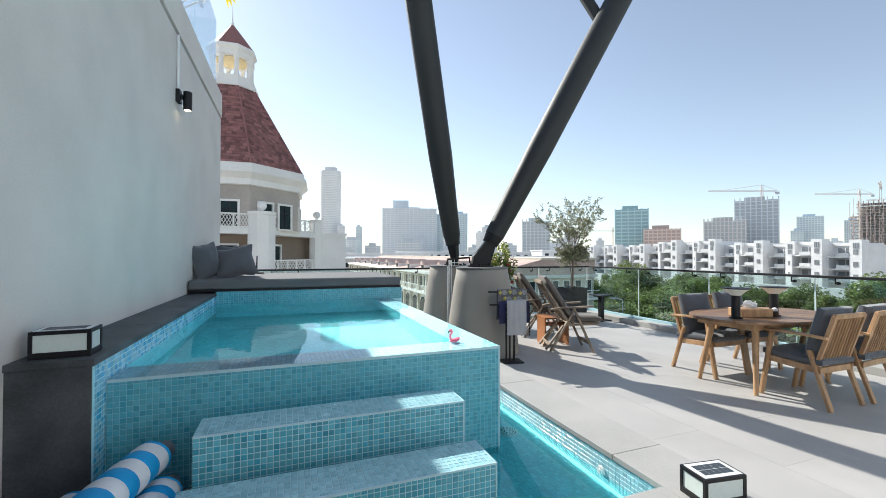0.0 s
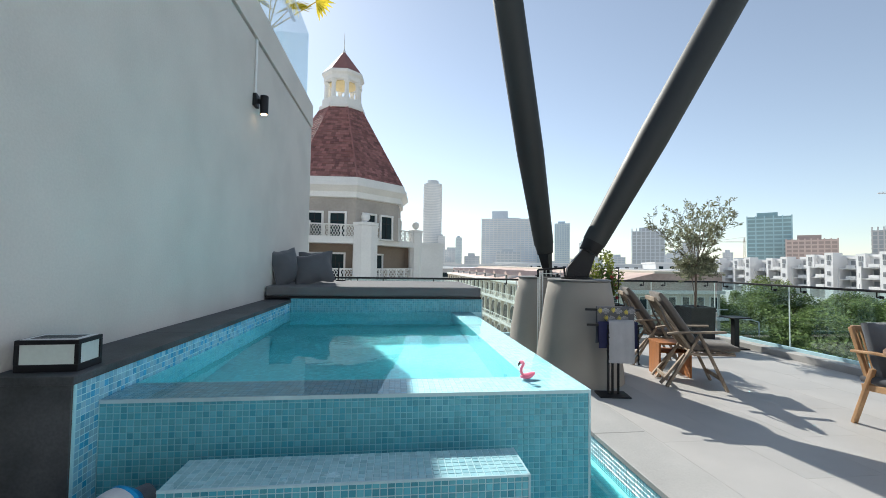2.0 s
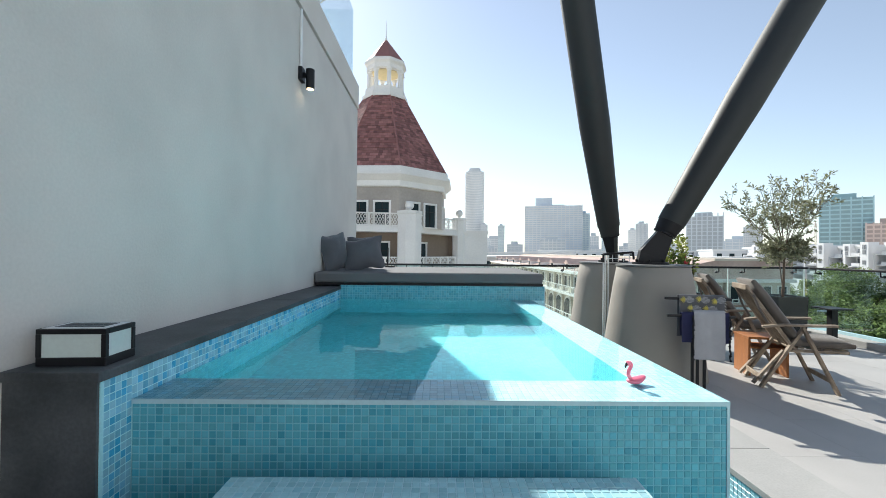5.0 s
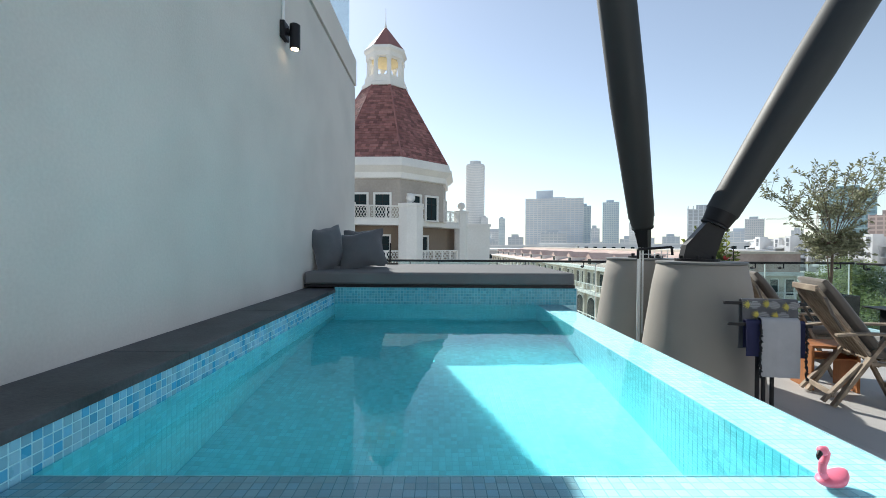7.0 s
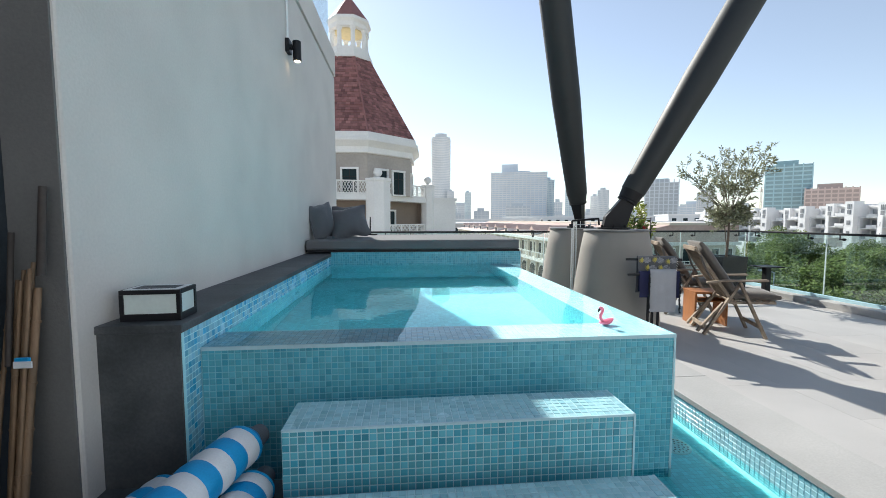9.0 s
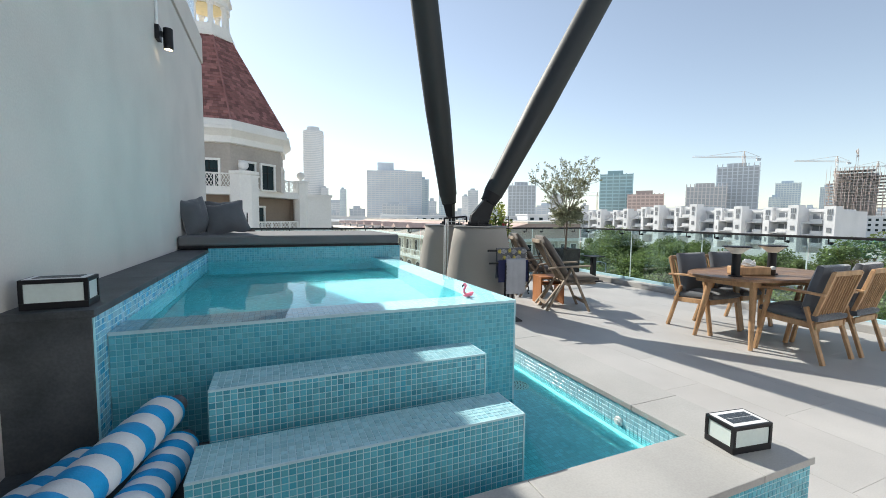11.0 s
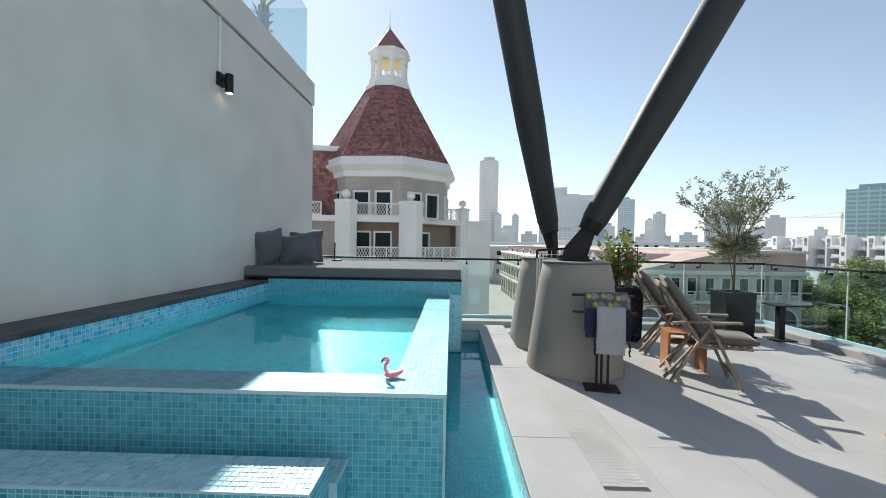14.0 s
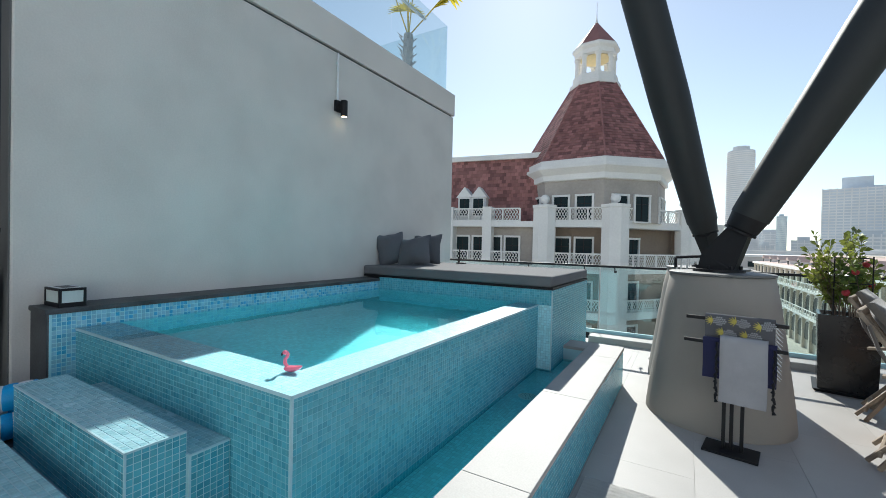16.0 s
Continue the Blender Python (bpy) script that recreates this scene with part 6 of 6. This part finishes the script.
zf = COPE_Z - 0.005
pool_float((-0.93, 1.45, zf + 0.066), (-0.70, 2.02, zf + 0.07), 0.068, 13, 1, "blue and white striped inflatable pool float")
pool_float((-0.52, 1.48, zf + 0.07), (-0.43, 2.0, zf + 0.07), 0.068, 13, 2, "blue and white striped inflatable pool float")
pool_float((-0.70, 1.40, zf + 0.165), (-0.47, 2.06, zf + 0.19), 0.07, 13, 3, "blue and white striped pool float lying on two others")

BAMBOO = material("bamboo", (0.14, 0.09, 0.05), 0.6, vary=0.2, scale=3, fine=25, bump=0.2, stretch=(8, 8, 1), second=(0.23, 0.145, 0.085))
DARKSTICK = material("dark_stick", (0.05, 0.04, 0.035), 0.7, vary=0.2)
rng = random.Random(8)
bundle = thing("bamboo_poles", "bundle of bamboo canes leaning in the corner", "canes")
for k in range(8):
    x, y = -1.128 + 0.0095 * k, 1.93 + 0.012 * (k % 3)
    hgt = 1.12 + 0.14 * rng.random()
    thick = 0.0065 if k < 7 else 0.0115
    a, b = Vector((x - 0.012 + 0.03 * (k == 0) * -1, y - 0.03 - 0.004 * k, zf)), Vector((x - 0.005, y + 0.05, hgt))
    bm = rod(bmesh.new(), a, b, thick, thick * 0.88, 10)
    for j in range(1, 5):
        p = a.lerp(b, (j + 0.3 * rng.random()) / 5)
        rod(bm, p, p + (b - a).normalized() * 0.007, thick * 1.16, None, 10)
    part("cane", bm, BAMBOO, bundle, smooth=True)
part("dark_cane", rod(bmesh.new(), (-1.03, 1.96, 1.17), (-1.032, 1.99, 1.44), 0.012, 0.011, 10), DARKSTICK, bundle, "dark wooden pole", smooth=True)
part("dark_cane", rod(bmesh.new(), (-1.122, 1.94, 0.9), (-1.125, 1.985, 1.30), 0.008, 0.008, 10), DARKSTICK, bundle, smooth=True)
part("tape", boxed(-1.075, 1.905, 0.905, -1.035, 1.915, 0.935, 0.003), FLOATB, bundle, "blue tape")
part("tape", boxed(-1.075, 1.902, 0.905, -1.025, 1.906, 0.925, 0.001), FLOATW, bundle, "white tape")

# ---- wall lamp with its conduit ----
wl_ = thing("wall_lamp", "black cylindrical wall lamp with surface conduit", "wall lamp")
WARM = bpy.data.materials.new("lamp_glow"); WARM.use_nodes = True
WARM.node_tree.nodes["Principled BSDF"].inputs["Emission Color"].default_value = (1, 0.72, 0.4, 1)
WARM.node_tree.nodes["Principled BSDF"].inputs["Emission Strength"].default_value = 5
part("back_plate", boxed(WALL_X, 4.56, 2.86, WALL_X + 0.035, 4.66, 2.98, 0.003), BLACK, wl_)
part("arm", boxed(WALL_X + 0.035, 4.60, 2.90, WALL_X + 0.052, 4.64, 2.94, 0.002), BLACK, wl_)
part("tube", lathe(bmesh.new(), [(0.034, 2.80), (0.038, 2.802), (0.038, 2.975), (0.034, 2.978)], 24, (WALL_X + 0.088, 4.63)), BLACK, wl_, smooth=True)
part("lens", lathe(bmesh.new(), [(0.029, 2.7965), (0.029, 2.7995)], 20, (WALL_X + 0.088, 4.63)), WARM, wl_, "warm glowing lens")
part("conduit", rod(bmesh.new(), (WALL_X + 0.012, 4.60, 2.98), (WALL_X + 0.012, 4.60, WALL_TOP - 0.01), 0.0125, None, 12), PLASTIC, wl_, "pale conduit pipe", smooth=True)

# ---- upper terrace edge: glass and palm ----
upper = thing("upper_balustrade", "glass balustrade on the upper terrace edge", "balustrade")
for y0, y1 in ((2.2, 3.9), (3.92, 5.6), (5.62, 7.05)):
    g = part("glass_panel", boxed(-1.06, y0, 3.901, -1.045, y1, 4.97, 0.002), UPGLASS, upper, "pale blue-green glass")
    g.visible_shadow = False
g = part("glass_panel", boxed(-4.5, 7.05, 3.901, -1.045, 7.065, 4.97, 0.002), UPGLASS, upper); g.visible_shadow = False
part("handrail", bar(bmesh.new(), (-1.14, 2.2, 4.86), (-1.14, 6.55, 4.86), 0.04, 0.03, 0.004), PALE["mid"], upper)
PALMBARK = material("palm_bark", (0.34, 0.33, 0.31), 0.9, vary=0.2, bump=0.4, fine=30)
palm = thing("fan_palm", "potted fan palm with yellowing leaves", "palm", at=pose(-1.55, 6.65, 3.62))
part("pot", lathe(bmesh.new(), [(0.16, 0), (0.22, 0.3), (0.24, 0.5), (0.21, 0.5)], 24), PALE["mid"], palm, smooth=True)
bm = rod(bmesh.new(), (0, 0, 0.45), (0.02, 0, 1.15), 0.09, 0.075, 12)
for k in range(34):
    a, z = k * 2.4, 0.5 + 0.62 * k / 34
    rod(bm, (0.08 * math.cos(a), 0.08 * math.sin(a), z), (0.16 * math.cos(a), 0.16 * math.sin(a), z + 0.07), 0.016, 0.004, 5)
part("trunk", bm, PALMBARK, palm)
PALMG = material("palm_leaf", (0.55, 0.48, 0.05), 0.5, thin=0.55, vary=0.2, scale=6, fine=40, bump=0, spot=0.25, island=True, second=(0.75, 0.58, 0.05))
for k, (a, el, L) in enumerate(((8, 40, 0.85), (-40, 66, 0.95), (70, 52, 0.8), (130, 55, 0.8), (205, 70, 0.9), (300, 76, 0.95))):
    a, el = radians(a), radians(el)
    way = Vector((math.cos(a) * math.cos(el), math.sin(a) * math.cos(el), math.sin(el)))
    root = Vector((0.02, 0, 1.12)); tip = root + way * L
    bm = rod(bmesh.new(), root, tip, 0.012, 0.007, 6)
    stem = part("leaf_stem", bm, PALMG, palm)
    vs, fs = [], []
    side = way.cross(Vector((0, 0, 1))).normalized(); nrm = side.cross(way)
    for j in range(17):
        q = radians(-80 + 10 * j)
        d = (way * math.cos(q) + side * math.sin(q)).normalized()
        e = d.cross(nrm)
        R = 0.46 * (0.75 + 0.25 * math.cos(q))
        i = len(vs)
        drop = Vector((0, 0, -0.10 * abs(math.sin(q)) - 0.03))
        vs += [tip, tip + d * R * 0.55 - e * 0.03 + drop * 0.3, tip + d * R + drop, tip + d * R * 0.55 + e * 0.03 + drop * 0.3]
        fs.append((i, i + 1, i + 2, i + 3))
    me = bpy.data.meshes.new("fan"); me.from_pydata([tuple(v) for v in vs], [], fs); me.materials.append(PALMG)
    o = new("fan", me); o.parent = stem

# ---- small floor things ----
def basin_drain(x, y):
    drain = thing("basin_drain", "round white drain cover under the basin water", "drain", "drain covers in the basin", at=pose(x, y, BASIN_Z + 0.002))
    part("disc", lathe(bmesh.new(), [(0.075, 0), (0.075, 0.006), (0.07, 0.009)], 32), PLASTIC, drain)
    for r in (0.02, 0.04, 0.058):
        for k in range(int(r * 300)):
            a = 2 * math.pi * k / int(r * 300)
            part("slot", rod(bmesh.new(), (r * math.cos(a), r * math.sin(a), 0.008), (r * math.cos(a), r * math.sin(a), 0.0105), 0.005, None, 6), SLATE, drain)


basin_drain(1.40, 2.47)
basin_drain(1.38, 4.37)
inlet = thing("water_inlet", "small white round water inlet in the tiled basin wall", "inlet", at=pose(COPE_X0, 1.784, 0.262))
part("flange", rod(bmesh.new(), (-0.002, 0, 0), (-0.012, 0, 0), 0.026, 0.022, 24), PLASTIC, inlet, smooth=True)
part("nozzle", rod(bmesh.new(), (-0.012, 0, 0), (-0.02, 0, 0), 0.011, 0.009, 16), FROST, inlet, smooth=True)
MATC = material("ribbed_mat", (0.66, 0.65, 0.63), 0.9, vary=0.06, fine=120, bump=0.3)
bm = bmesh.new()
nx, ny = 50, 60
g = [[bm.verts.new((1.93 + 0.47 * i / nx, 3.1 + 0.74 * j / ny, 0.014 + (0.0016 + 0.002 * noise.noise(Vector((i * 0.07, j * 0.16, 9)))) * math.sin(j * 2.1 + 1.6 * noise.noise(Vector((i * 0.12, j * 0.10, 3)))))) for j in range(ny + 1)] for i in range(nx + 1)]
for i in range(nx):
    for j in range(ny):
        bm.faces.new((g[i][j], g[i + 1][j], g[i + 1][j + 1], g[i][j + 1]))
bmesh.ops.solidify(bm, geom=bm.faces[:], thickness=0.006)
tagged(part("bath_mat", bm, MATC, smooth=True), "pale ribbed bath mat on the floor", "mat")
grille = thing("floor_grille", "slotted drain grille set in the floor", "drain", at=pose(2.2, 7.1, 0.0))
part("frame", boxed(-0.16, -0.06, 0.0, 0.16, 0.06, 0.006, 0.001), SLATE, grille)
for k in range(5):
    part("slat", boxed(-0.15, -0.05 + 0.022 * k, 0.006, 0.15, -0.04 + 0.022 * k, 0.010), COPING, grille)

# ---- pieces last: front of the upper step, floor tiles ----
NU, NV = 47, 6
tw, th = 1.158 / NU, (0.684 - 0.535) / NV
me = tile_mesh("mosaic_tile", (0, 0, 0), (1, 0, 0), (0, 0, 1), 1, 1, (tw, th), 0.0032, 0.0018, MOSAICP)
for i in range(NU):
    for j in range(NV):
        ob = new("mosaic_tile", me)
        ob.parent = upper_step
        ob.location = (-0.323 + i * tw, 1.898, 0.535 + j * th)
tiled(upper_step, (-0.323, 1.898, 0.0), X, Z, 1.158, 0.535)

TW, TL = 0.6, 1.2
slab_me = finish("floor_tile", boxed(0.0008, 0.0008, -0.012, TW - 0.0008, TL - 0.0008, 0.0), PORCELAIN)
x = COPE_X1 + 0.01
col = 0
while x < 6.41:
    w = min(TW, 6.415 - x)
    y = -4.2 - (0.6 if col % 2 else 0.0)
    while y < 7.57:
        y0, y1 = max(y, -4.2), min(y + TL, 7.575)
        if y1 - y0 > 0.03:
            if abs(w - TW) < 1e-3 and abs(y1 - y0 - TL) < 1e-3:
                ob = new("floor_tile", slab_me)
            else:
                ob = new("floor_tile", finish("floor_tile", boxed(0.0008, 0.0008, -0.012, w - 0.0008, y1 - y0 - 0.0008, 0.0), PORCELAIN))
            ob.location = (x, y0, 0.0)
            ob.parent = floor
        y += TL
    x += TW
    col += 1
x = -1.16
while x < COPE_X1:
    w = min(TW, COPE_X1 + 0.01 - x)
    for y0, y1 in ((-4.2, -3.0), (-3.0, -1.8), (-1.8, -0.6), (-0.6, 0.6), (0.6, COPE_Y0 - 0.003), (5.825, 7.02), (7.02, 7.575)):
        if y0 > 5 and x + w < 1.37:
            continue
        xa = max(x, 1.37) if y0 > 5 else x
        ob = new("floor_tile", finish("floor_tile", boxed(0.0008, 0.0008, -0.012, x + w - xa - 0.0008, y1 - y0 - 0.0008, 0.0), PORCELAIN))
        ob.location = (xa, y0, 0.0)
        ob.parent = floor
    x += TW
